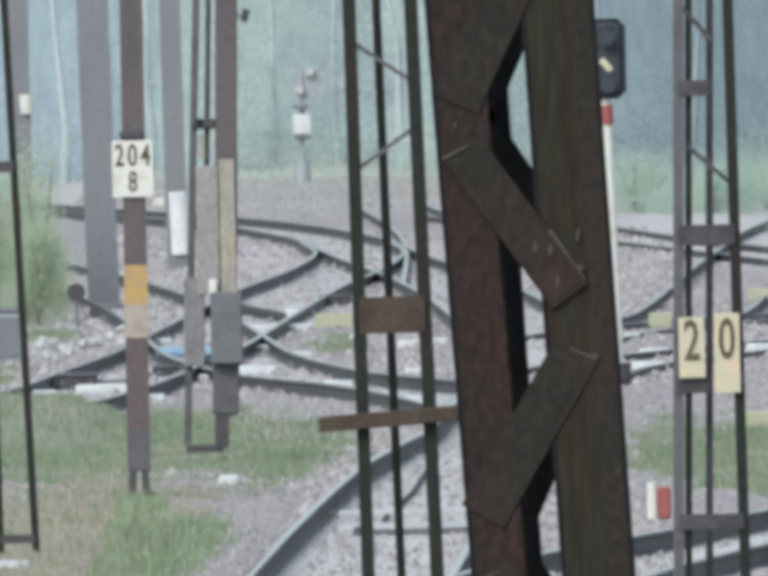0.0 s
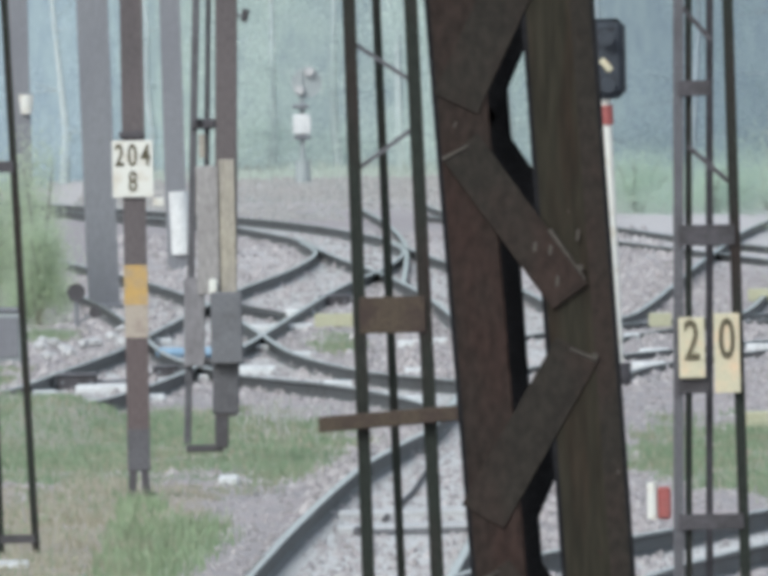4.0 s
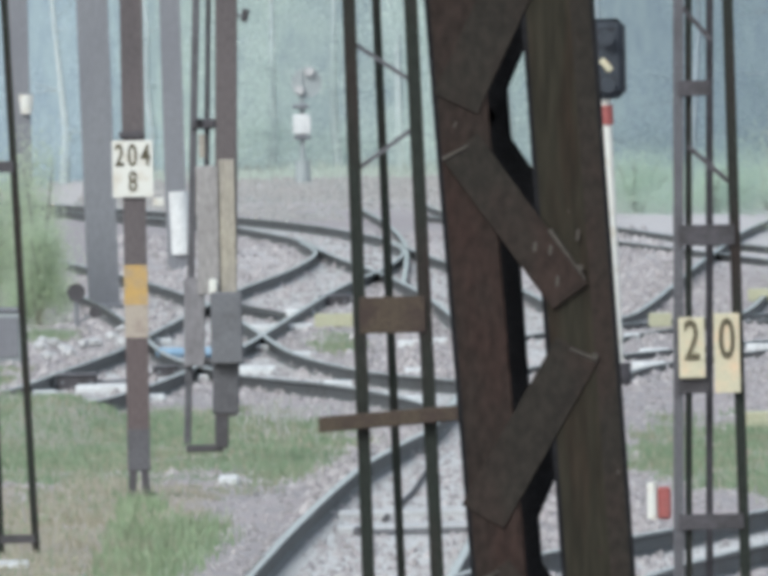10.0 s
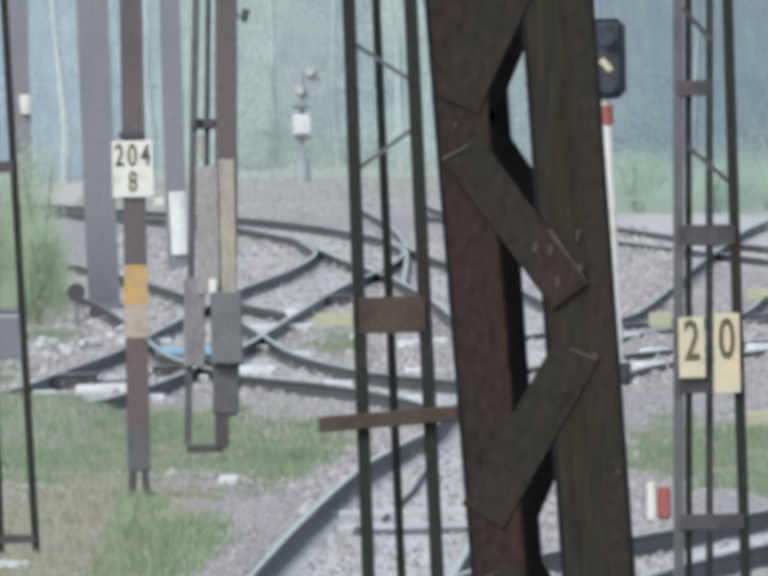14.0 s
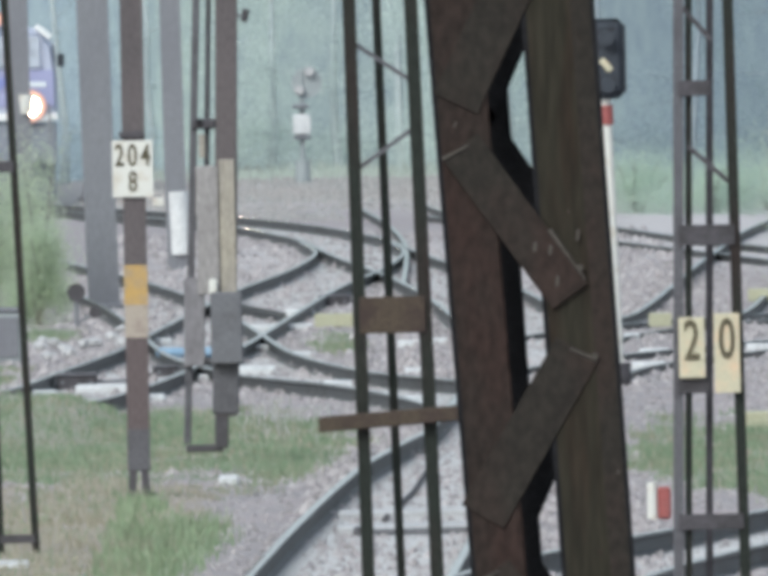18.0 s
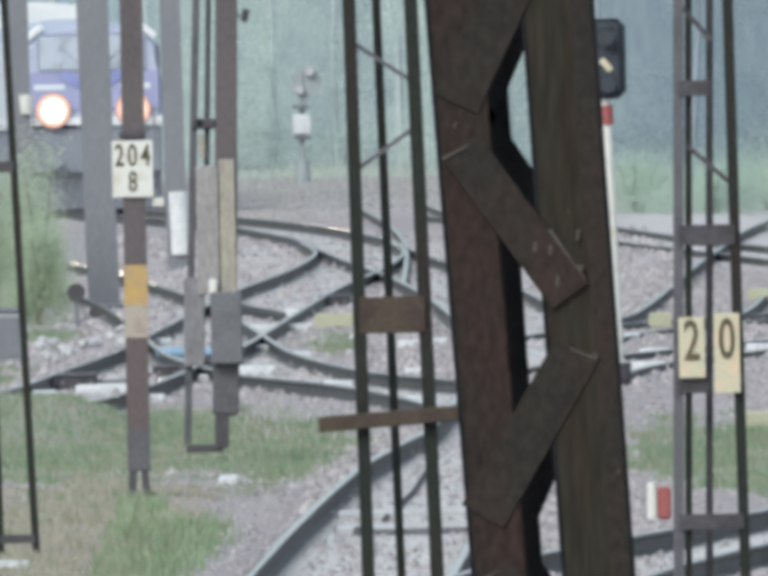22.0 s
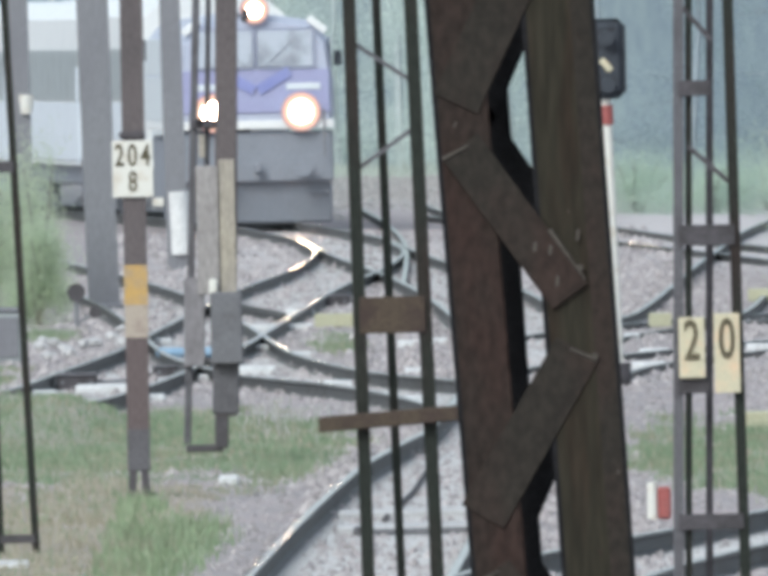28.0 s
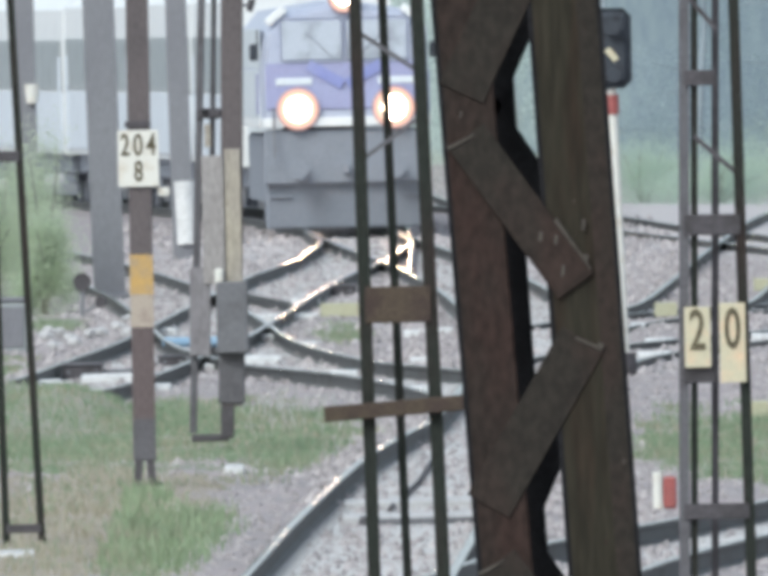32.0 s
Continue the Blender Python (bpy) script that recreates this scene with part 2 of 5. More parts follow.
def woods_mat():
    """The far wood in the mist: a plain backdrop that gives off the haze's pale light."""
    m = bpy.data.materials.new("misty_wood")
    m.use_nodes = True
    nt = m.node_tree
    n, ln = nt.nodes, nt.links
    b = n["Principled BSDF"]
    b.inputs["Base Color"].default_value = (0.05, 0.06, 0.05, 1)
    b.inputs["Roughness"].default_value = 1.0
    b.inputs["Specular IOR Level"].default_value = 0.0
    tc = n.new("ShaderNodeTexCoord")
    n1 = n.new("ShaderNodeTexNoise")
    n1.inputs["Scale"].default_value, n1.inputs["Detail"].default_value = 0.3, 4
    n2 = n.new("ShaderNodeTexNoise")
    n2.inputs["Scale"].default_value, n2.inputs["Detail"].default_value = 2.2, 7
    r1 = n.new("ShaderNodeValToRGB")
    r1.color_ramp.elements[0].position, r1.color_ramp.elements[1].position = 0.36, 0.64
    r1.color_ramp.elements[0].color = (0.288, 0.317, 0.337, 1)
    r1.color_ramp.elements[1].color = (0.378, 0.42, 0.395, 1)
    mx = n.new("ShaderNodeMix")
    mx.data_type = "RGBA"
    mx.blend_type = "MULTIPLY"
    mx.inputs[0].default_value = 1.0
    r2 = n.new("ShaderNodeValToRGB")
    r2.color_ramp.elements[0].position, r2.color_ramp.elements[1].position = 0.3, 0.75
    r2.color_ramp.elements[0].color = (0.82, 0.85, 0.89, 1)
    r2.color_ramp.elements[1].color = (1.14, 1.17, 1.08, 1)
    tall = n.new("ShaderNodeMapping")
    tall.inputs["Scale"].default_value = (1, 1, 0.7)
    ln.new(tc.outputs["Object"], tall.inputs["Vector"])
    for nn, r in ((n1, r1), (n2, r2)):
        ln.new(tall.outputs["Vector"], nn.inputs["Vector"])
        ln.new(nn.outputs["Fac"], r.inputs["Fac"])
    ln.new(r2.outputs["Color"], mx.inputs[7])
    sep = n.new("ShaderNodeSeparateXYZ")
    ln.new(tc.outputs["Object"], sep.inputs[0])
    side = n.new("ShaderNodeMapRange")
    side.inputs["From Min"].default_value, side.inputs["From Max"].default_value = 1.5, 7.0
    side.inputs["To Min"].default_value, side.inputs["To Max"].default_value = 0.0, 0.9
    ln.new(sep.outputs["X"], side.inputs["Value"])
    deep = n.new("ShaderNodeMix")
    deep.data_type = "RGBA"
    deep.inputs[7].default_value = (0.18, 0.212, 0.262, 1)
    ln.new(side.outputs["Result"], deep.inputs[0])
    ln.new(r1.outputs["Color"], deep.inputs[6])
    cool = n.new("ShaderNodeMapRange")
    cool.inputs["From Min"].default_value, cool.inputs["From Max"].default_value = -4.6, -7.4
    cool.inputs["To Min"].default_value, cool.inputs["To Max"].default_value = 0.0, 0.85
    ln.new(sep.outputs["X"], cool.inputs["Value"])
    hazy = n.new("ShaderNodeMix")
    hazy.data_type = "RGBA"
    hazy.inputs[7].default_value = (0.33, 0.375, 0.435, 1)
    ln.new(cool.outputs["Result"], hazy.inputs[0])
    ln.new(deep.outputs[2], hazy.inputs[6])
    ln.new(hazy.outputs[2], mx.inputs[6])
    # Haze painted as a glow, cooler to the left and darker to the right.
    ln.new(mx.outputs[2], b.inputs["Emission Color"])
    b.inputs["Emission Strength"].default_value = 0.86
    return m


# ================= mesh helpers =================
def box(bm, size, at=(0, 0, 0), turn=None, bevel=0.0):
    r = bmesh.ops.create_cube(bm, size=1.0)
    vs = r["verts"]
    bmesh.ops.scale(bm, vec=size, verts=vs)
    if bevel:
        es = list({e for v in vs for e in v.link_edges})
        nb = bmesh.ops.bevel(bm, geom=es, offset=bevel, segments=1, affect="EDGES")
        vs = list({v for f in nb["faces"] for v in f.verts} | {v for v in vs if v.is_valid})
    m = Matrix.Translation(at) @ (turn.to_4x4() if turn else Matrix.Identity(4))
    bmesh.ops.transform(bm, matrix=m, verts=vs)
    return bm


def rod(bm, a, b, r1, r2=None, seg=10):
    a, b = Vector(a), Vector(b)
    d = b - a
    m = Matrix.Translation((a + b) / 2) @ d.to_track_quat("Z", "Y").to_matrix().to_4x4()
    bmesh.ops.create_cone(bm, cap_ends=True, segments=seg, radius1=r1, radius2=r2 if r2 is not None else r1, depth=d.length, matrix=m)
    return bm


def beam(bm, a, b, w, t, bevel=0.0):
    """A flat bar from a to b: w wide across the view, t thick along it."""
    a, b = Vector(a), Vector(b)
    d = (b - a).normalized()
    side = d.cross(Vector((0, 1, 0))).normalized()
    deep = side.cross(d).normalized()
    turn = Matrix((side, deep, d)).transposed()
    return box(bm, (w, t, (b - a).length), (a + b) / 2, turn, bevel)


def extrude(bm, prof, a, b):
    """A straight bar with a given section from a to b; the section's first axis lies across the view, its second along it."""
    a, b = Vector(a), Vector(b)
    d = (b - a).normalized()
    side = Vector((0, 1, 0)).cross(d).normalized()
    deep = d.cross(side).normalized()
    lo = [bm.verts.new(a + side * u + deep * v) for u, v in prof]
    hi = [bm.verts.new(b + side * u + deep * v) for u, v in prof]
    k = len(prof)
    for i in range(k):
        bm.faces.new((lo[i], lo[(i + 1) % k], hi[(i + 1) % k], hi[i]))
    bm.faces.new(lo[::-1])
    bm.faces.new(hi)
    bmesh.ops.recalc_face_normals(bm, faces=bm.faces)
    return bm


def channel(bm, a, b, w, t, th=0.009):
    """A rolled channel from a to b: a web w wide that faces the view and two flanges t deep behind it."""
    h, c = w / 2, 0.006
    return extrude(bm, [(-h, t), (-h, c), (-h + c, 0), (h - c, 0), (h, c), (h, t), (h - th, t), (h - th, th), (-h + th, th), (-h + th, t)], a, b)


def angle_bar(bm, a, b, w, t=None, th=0.01):
    """A rolled angle from a to b."""
    h, t = w / 2, t or w
    return extrude(bm, [(-h, t), (-h, 0), (h, 0), (h, th), (-h + th, th), (-h + th, t)], a, b)


def h_beam(bm, a, b, w, d, th=0.014):
    """A rolled wide-flange beam from a to b."""
    h, e, s = w / 2, d / 2, 0.007
    return extrude(bm, [(-h, -e), (h, -e), (h, -e + th), (s, -e + th), (s, e - th), (h, e - th), (h, e), (-h, e), (-h, e - th), (-s, e - th), (-s, -e + th), (-h, -e + th)], a, b)


def part(name, bm, material, parent=None, label="", kind=""):
    me = bpy.data.meshes.new(name)
    if isinstance(bm, bmesh.types.BMesh):
        bm.to_mesh(me)
        bm.free()
    else:
        me = bm
    if material and not me.materials:
        me.materials.append(material)
    ob = new(name, me)
    ob.parent = parent
    if label:
        ob["label"] = label
    if kind:
        ob["kind"] = kind
    return ob


def B():
    return bmesh.new()


def thing(name, at, label, category, group="", kind=""):
    e = new(name)
    e.matrix_world = at if isinstance(at, Matrix) else pose(*at)
    e.empty_display_size = 0.3
    return tagged(e, label, category, group, kind)


def words(name, text, size, material, at, parent, sx=1.0, sy=1.0):
    """Raised lettering that faces the view."""
    cu = bpy.data.curves.new(name, "FONT")
    cu.body, cu.size, cu.align_x, cu.align_y, cu.extrude, cu.offset = text, size, "CENTER", "CENTER", 0.002, 0.004
    tmp = bpy.data.objects.new(name, cu)
    scene.collection.objects.link(tmp)
    dg = bpy.context.evaluated_depsgraph_get()
    me = bpy.data.meshes.new_from_object(tmp.evaluated_get(dg))
    bpy.data.objects.remove(tmp)
    me.transform(Matrix.Diagonal((sx, sy, 1, 1)))
    me.transform(pose(*at, 90, 0, 0))
    me.materials.clear()
    me.materials.append(material)
    return part(name, me, None, parent)


def smooth_line(pts, step=0.6):
    """A smooth line through (x, y) points given from far to near, with even steps."""
    p = np.array(pts, float)
    out = []
    for i in range(len(p) - 1):
        p0, p1, p2, p3 = p[max(i - 1, 0)], p[i], p[i + 1], p[min(i + 2, len(p) - 1)]
        k = max(2, int(abs(p2[1] - p1[1]) / 0.5))
        for u in np.linspace(0, 1, k, endpoint=False):
            out.append(0.5 * ((2 * p1) + (p2 - p0) * u + (2 * p0 - 5 * p1 + 4 * p2 - p3) * u * u + (3 * p1 - p0 - 3 * p2 + p3) * u ** 3))
    out.append(p[-1])
    out = np.array(out)
    ker = np.ones(9) / 9
    sm = out.copy()
    for c in (0, 1):
        sm[4:-4, c] = np.convolve(out[:, c], ker, "valid")
    s = np.concatenate([[0], np.cumsum(np.hypot(*np.diff(sm, axis=0).T))])
    q = np.arange(0, s[-1], step)
    return np.column_stack([np.interp(q, s, sm[:, 0]), np.interp(q, s, sm[:, 1])])


# ================= plan of the tracks (x, y), far to near =================
MAIN = smooth_line([(-62, 1400), (-36, 1040), (-18.5, 804), (-10.4, 690), (-7.54, 650), (-5.52, 622), (-4.16, 602), (-2.38, 570), (-1.5, 550), (-0.74, 528),
                    (-0.05, 492), (0.9, 450), (1.5, 410), (1.8, 370), (1.72, 340), (1.5, 312), (1.2, 290.4), (0.84, 278), (0.47, 263.8), (0.03, 238),
                    (-0.28, 216), (-0.75, 180), (-1.4, 120), (-2.2, 40), (-3, -80)])
LEFT = smooth_line([(-0.72, 524), (-0.4, 500), (-0.75, 468.8), (-1.42, 437.8), (-1.98, 400.6), (-2.53, 363), (-3.0, 342.8), (-3.38, 328), (-3.85, 316), (-4.5, 306), (-5.4, 298), (-7.2, 286), (-12, 264)])
CROSS = smooth_line([(-9, 550), (-5.5, 480), (-3.6, 430), (-2.6, 390), (-1.9, 357), (-1.15, 339.5), (-0.75, 334), (-0.3, 330), (0.2, 325), (0.85, 315), (1.22, 306), (1.3, 298)])
RIGHT = smooth_line([(9, 276), (5.7, 256), (4.1, 242), (2.9, 231), (1.95, 223), (1.05, 212), (0.2, 196), (-0.6, 172)])
FAR_RIGHT = smooth_line([(1.6, 596), (2.6, 575), (3.67, 551), (4.35, 532), (5.6, 505), (8.2, 455), (12, 400)])
JOIN = smooth_line([(0.2, 628), (0.3, 622), (0.8, 572), (1.1, 530), (1.15, 500), (1.1, 470), (1.05, 445)])
BRANCH = smooth_line([(16, 412), (9, 382), (6.5, 371), (4.8, 362), (3.2, 351), (2.3, 342), (1.85, 332), (1.55, 320), (1.22, 300)])
LADDER = smooth_line([(16, 438), (8, 406), (5, 394), (3.5, 386), (2.5, 377), (2.0, 366), (1.8, 354)])
DIVERGE = smooth_line([(13, 670), (8.2, 560), (6.15, 484), (4.9, 428), (4.25, 400), (3.9, 390), (3.4, 381)])


def dip(y):
    """How far the line sinks towards the far curve."""
    u = np.clip((np.asarray(y, float) - 560) / 100, 0, 1)
    return -0.1 * u * u * (3 - 2 * u)


# ================= ground =================
def near_track(x, y):
    d = np.full(np.shape(x), 99.0)
    for ln in (MAIN, LEFT, CROSS, RIGHT, FAR_RIGHT, JOIN, BRANCH, LADDER, DIVERGE):
        o = ln[ln[:, 1].argsort()]
        inside = (y > o[0, 1]) & (y < o[-1, 1])
        d = np.where(inside, np.minimum(d, np.abs(x - np.interp(y, o[:, 1], o[:, 0]))), d)
    return d


def soft(v, lo, hi):
    u = np.clip((v - lo) / (hi - lo), 0, 1)
    return u * u * (3 - 2 * u)


def bumps(x, y, f, seed):
    r = np.random.RandomState(seed)
    z = 0
    for _ in range(7):
        a, b, p = r.uniform(-1, 1) * f, r.uniform(-1, 1) * f, r.uniform(0, 6.28)
        z = z + np.sin(a * x + b * y * 0.25 + p)
    return z / 7


def cover(x, y):
    """Shares of turf and of bare soil."""
    d = near_track(x, y)
    wob = 0.8 * bumps(x, y, 9, 1) + 0.9 * bumps(x, y, 3.4, 2)

    def patches(spots):
        best = 0 * x
        for cx, cy, rx, ry in spots:
            best = np.maximum(best, soft(1.25 - np.hypot((x - cx) / rx, (y - cy) / ry) + 0.5 * wob, 0.1, 0.55))
        return best

    turf = patches([(-2.6, 290, 2.6, 28), (-1.6, 226, 0.8, 18), (-1.0, 282, 0.7, 16), (-2.7, 246, 0.8, 26), (3.2, 280, 0.9, 22), (4.2, 258, 0.9, 18), (3.3, 266, 0.7, 14), (-5.4, 412, 1.3, 28), (-0.7, 374, 0.45, 12), (-6, 340, 1.6, 24), (-1.75, 236, 0.6, 12), (-0.75, 291, 0.5, 9), (-3.2, 300, 1.2, 16)])
    soil = patches([(-2.35, 246, 0.5, 24), (-3.0, 214, 0.9, 14), (-1.9, 256, 0.4, 12), (-3.6, 250, 0.6, 16), (-2.7, 238, 0.45, 12), (-2.65, 256, 0.6, 15), (-2.9, 228, 0.75, 12), (-2.8, 221, 0.6, 5), (-2.35, 236, 0.35, 9)]) * 0.9
    keep = soft(d + 0.35 * (x > 2.4), 1.15, 1.7)
    return turf * keep, soil * keep


def hazed(x, y):
    """Where mist is painted as paler ballast, in the fan of the far points."""
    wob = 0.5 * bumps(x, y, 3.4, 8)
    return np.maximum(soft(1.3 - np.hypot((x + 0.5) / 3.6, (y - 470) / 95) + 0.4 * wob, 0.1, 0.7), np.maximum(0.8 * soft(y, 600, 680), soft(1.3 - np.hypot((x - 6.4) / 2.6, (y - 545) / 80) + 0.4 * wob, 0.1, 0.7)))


def height(x, y):
    d = near_track(x, y)
    z = -0.184 - 0.004 * (1 - soft(d, 1.1, 1.45)) + 0.035 * soft(d, 0.8, 0.98) * (1 - soft(d, 1.2, 1.7)) + 0.012 * soft(d, 1.2, 1.7) + 0.05 * soft(d, 1.7, 2.6) + 0.018 * bumps(x, y, 9, 5) + 0.02 * soft(d, 1.2, 2) * bumps(x, y, 3, 6)
    z = z + 0.3 * soft(-x - 0.002 * (y - 400), 4.3, 7.5) * soft(y, 384, 430) * soft(-y, -580, -500)
    # grassy bank in front of the diverging track
    z = z + 0.42 * soft(-x, 2.2, 3.4) * soft(x, -4.6, -4.0) * soft(y, 286, 299) * soft(-y, -304, -300) * soft(d, 0.95, 1.25)
    # low pale bank at the foot of the wood
    o = MAIN[MAIN[:, 1].argsort()]
    z = z + 0.36 * soft(y, 625, 698) * soft(x - np.interp(y, o[:, 1], o[:, 0]), 2.4, 4.2) * (1 - 0.6 * soft(x, 2, 8))
    return z + dip(y)


def build_ground():
    xs = np.concatenate([[-3000, -900, -250, -90, -40, -24], np.arange(-14, 14.01, 0.2), [24, 40, 90, 250, 900, 3000]])
    ys = np.concatenate([[-3000, -600, -150, -40, 0, 60, 120, 160, 184], np.arange(200, 600, 1.3), np.arange(600, 840, 8), [900, 1000, 1240, 1800, 2400, 3000]])
    X, Y = np.meshgrid(xs, ys)
    Z = height(X, Y)
    verts = np.column_stack([X.ravel(), Y.ravel(), Z.ravel()])
    w = len(xs)
    i = (np.arange(len(ys) - 1)[:, None] * w + np.arange(w - 1)[None, :]).ravel()
    faces = np.column_stack([i, i + 1, i + 1 + w, i + w])
    me = bpy.data.meshes.new("ground")
    me.from_pydata(verts.tolist(), [], faces.tolist())
    turf, soil = cover(X.ravel(), Y.ravel())
    at = me.color_attributes.new("cover", "FLOAT_COLOR", "POINT")
    at.data.foreach_set("color", np.column_stack([soil, turf, hazed(X.ravel(), Y.ravel()), soil * 0 + 1]).ravel().astype(np.float32))
    for p in me.polygons:
        p.use_smooth = True
    me.materials.append(ground_mat())
    return tagged(new("ground", me), "pale grey ballast, trodden soil and patches of short grass", "ground", kind="structure")


build_ground()

# the misty wood all round, far behind
bm = B()
N = 96
ring = []
for i in range(N):
    a = 2 * math.pi * i / N
    r = 1500 + 50 * math.sin(3 * a) + 30 * math.sin(7 * a + 1)
    h = 17 + 2 * math.sin(11 * a) + 1.5 * math.sin(23 * a + 2) + math.sin(41 * a)
    ring.append((bm.verts.new((r * math.cos(a), r * math.sin(a), -3)), bm.verts.new((r * math.cos(a), r * math.sin(a), h))))
for i in range(N):
    a, b = ring[i], ring[(i + 1) % N]
    bm.faces.new((a[0], b[0], b[1], a[1]))
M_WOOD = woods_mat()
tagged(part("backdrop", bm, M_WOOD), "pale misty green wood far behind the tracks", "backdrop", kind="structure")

# its near edge, beyond the far curve
edge_pts = smooth_line([(-58, 1408), (-33, 1048), (-19, 860), (-13.2, 776), (-9.8, 724), (-8.2, 710), (-3, 704), (3, 700), (9, 694), (16, 684), (40, 650), (120, 580), (260, 460)], 2.0)
bm = B()
wall = []
for i, (x, y) in enumerate(edge_pts):
    yy = y + 0.5 * math.sin(0.9 * i) + 0.3 * math.sin(2.3 * i)
    h = 8 + 1.2 * math.sin(0.35 * i) + 0.9 * math.sin(0.83 * i + 1) + 0.7 * math.sin(2.1 * i)
    wall.append((bm.verts.new((x, yy, -1.0)), bm.verts.new((x, yy, h))))
for a, b in zip(wall, wall[1:]):
    bm.faces.new((a[0], b[0], b[1], a[1]))
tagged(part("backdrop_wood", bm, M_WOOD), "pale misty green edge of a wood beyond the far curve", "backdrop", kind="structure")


# ================= tracks =================
def rail_mesh(line, off, head, lift=0.0):
    """One rail along a line: foot, web and head, or the worn running surface alone."""
    t = np.gradient(line, axis=0)
    t /= np.hypot(t[:, 0], t[:, 1])[:, None]
    nx, ny = t[:, 1], -t[:, 0]
    if head:
        prof = [(-0.0365, -0.012), (-0.031, 0.0005), (0.0, 0.0025), (0.031, 0.0005), (0.0365, -0.012)]
    else:
        prof = [(-0.062, -0.172), (-0.062, -0.16), (-0.012, -0.14), (-0.010, -0.045), (-0.036, -0.035), (-0.036, -0.002),
                (0.036, -0.002), (0.036, -0.035), (0.010, -0.045), (0.012, -0.14), (0.062, -0.16), (0.062, -0.172)]
    k = len(prof)
    z0 = dip(line[:, 1]) + lift
    verts, faces = [], []
    for i in range(len(line)):
        for u, z in prof:
            verts.append((line[i, 0] + nx[i] * (off + u), line[i, 1] + ny[i] * (off + u), z + z0[i]))
    for i in range(len(line) - 1):
        for j in range(k if not head else k - 1):
            a, b = i * k + j, i * k + (j + 1) % k
            faces.append((a, b, b + k, a + k))
    me = bpy.data.meshes.new("rail")
    me.from_pydata(verts, [], faces)
    return me


def sleeper_mesh():
    bm = B()
    box(bm, (2.5, 0.24, 0.16), (0, 0, -0.253), None, 0.02)
    for s in (-1, 1):
        box(bm, (0.36, 0.16, 0.02), (s * 0.75, 0, -0.176))
    me = bpy.data.meshes.new("sleeper")
    bm.to_mesh(me)
    bm.free()
    me.materials.append(M_SLEEPER)
    return me


SLEEPER = sleeper_mesh()


def railway(name, line, label, y0, y1, lift=0.0):
    tr = thing(name, (0, 0, 0), label, "railway track", "tracks of the yard", "structure")
    for s in (-1, 1):
        r = part("rail", rail_mesh(line, s * 0.7525, False, lift), M_RAIL, tr, "dark rusty rail")
        part("running_surface", rail_mesh(line, s * 0.7525, True, lift), M_HEAD, r, "bright wet worn steel")
    t = np.gradient(line, axis=0)
    for i in range(len(line)):
        if y0 < line[i, 1] < y1:
            o = part("sleeper", SLEEPER, None, tr)
            o.matrix_basis = pose(line[i, 0], line[i, 1], float(dip(line[i, 1])) + lift, 0, 0, math.degrees(math.atan2(t[i, 1], t[i, 0])) + 90)
    # those farther off or behind, joined
    vs, fs = [], []
    for i in range(len(line)):
        if not y0 < line[i, 1] < y1 and -60 < line[i, 1] < 620:
            d = t[i] / math.hypot(*t[i])
            z = float(dip(line[i, 1])) + lift
            k = len(vs)
            for zz in (-0.3, -0.173):
                for u, v in ((-1.25, -0.12), (1.25, -0.12), (1.25, 0.12), (-1.25, 0.12)):
                    vs.append((line[i, 0] - d[1] * u + d[0] * v, line[i, 1] + d[0] * u + d[1] * v, z + zz))
            fs += [(k + 4, k + 5, k + 6, k + 7)] + [(k + a, k + (a + 1) % 4, k + 4 + (a + 1) % 4, k + 4 + a) for a in range(4)]
    if vs:
        me = bpy.data.meshes.new("far_sleepers")
        me.from_pydata(vs, [], fs)
        part("far_sleepers", me, M_SLEEPER, tr, "", "stuff")
    return tr


# ================= masts =================
def on(x0, lean, y, z):
    return Vector((x0 + lean * z, y, z))


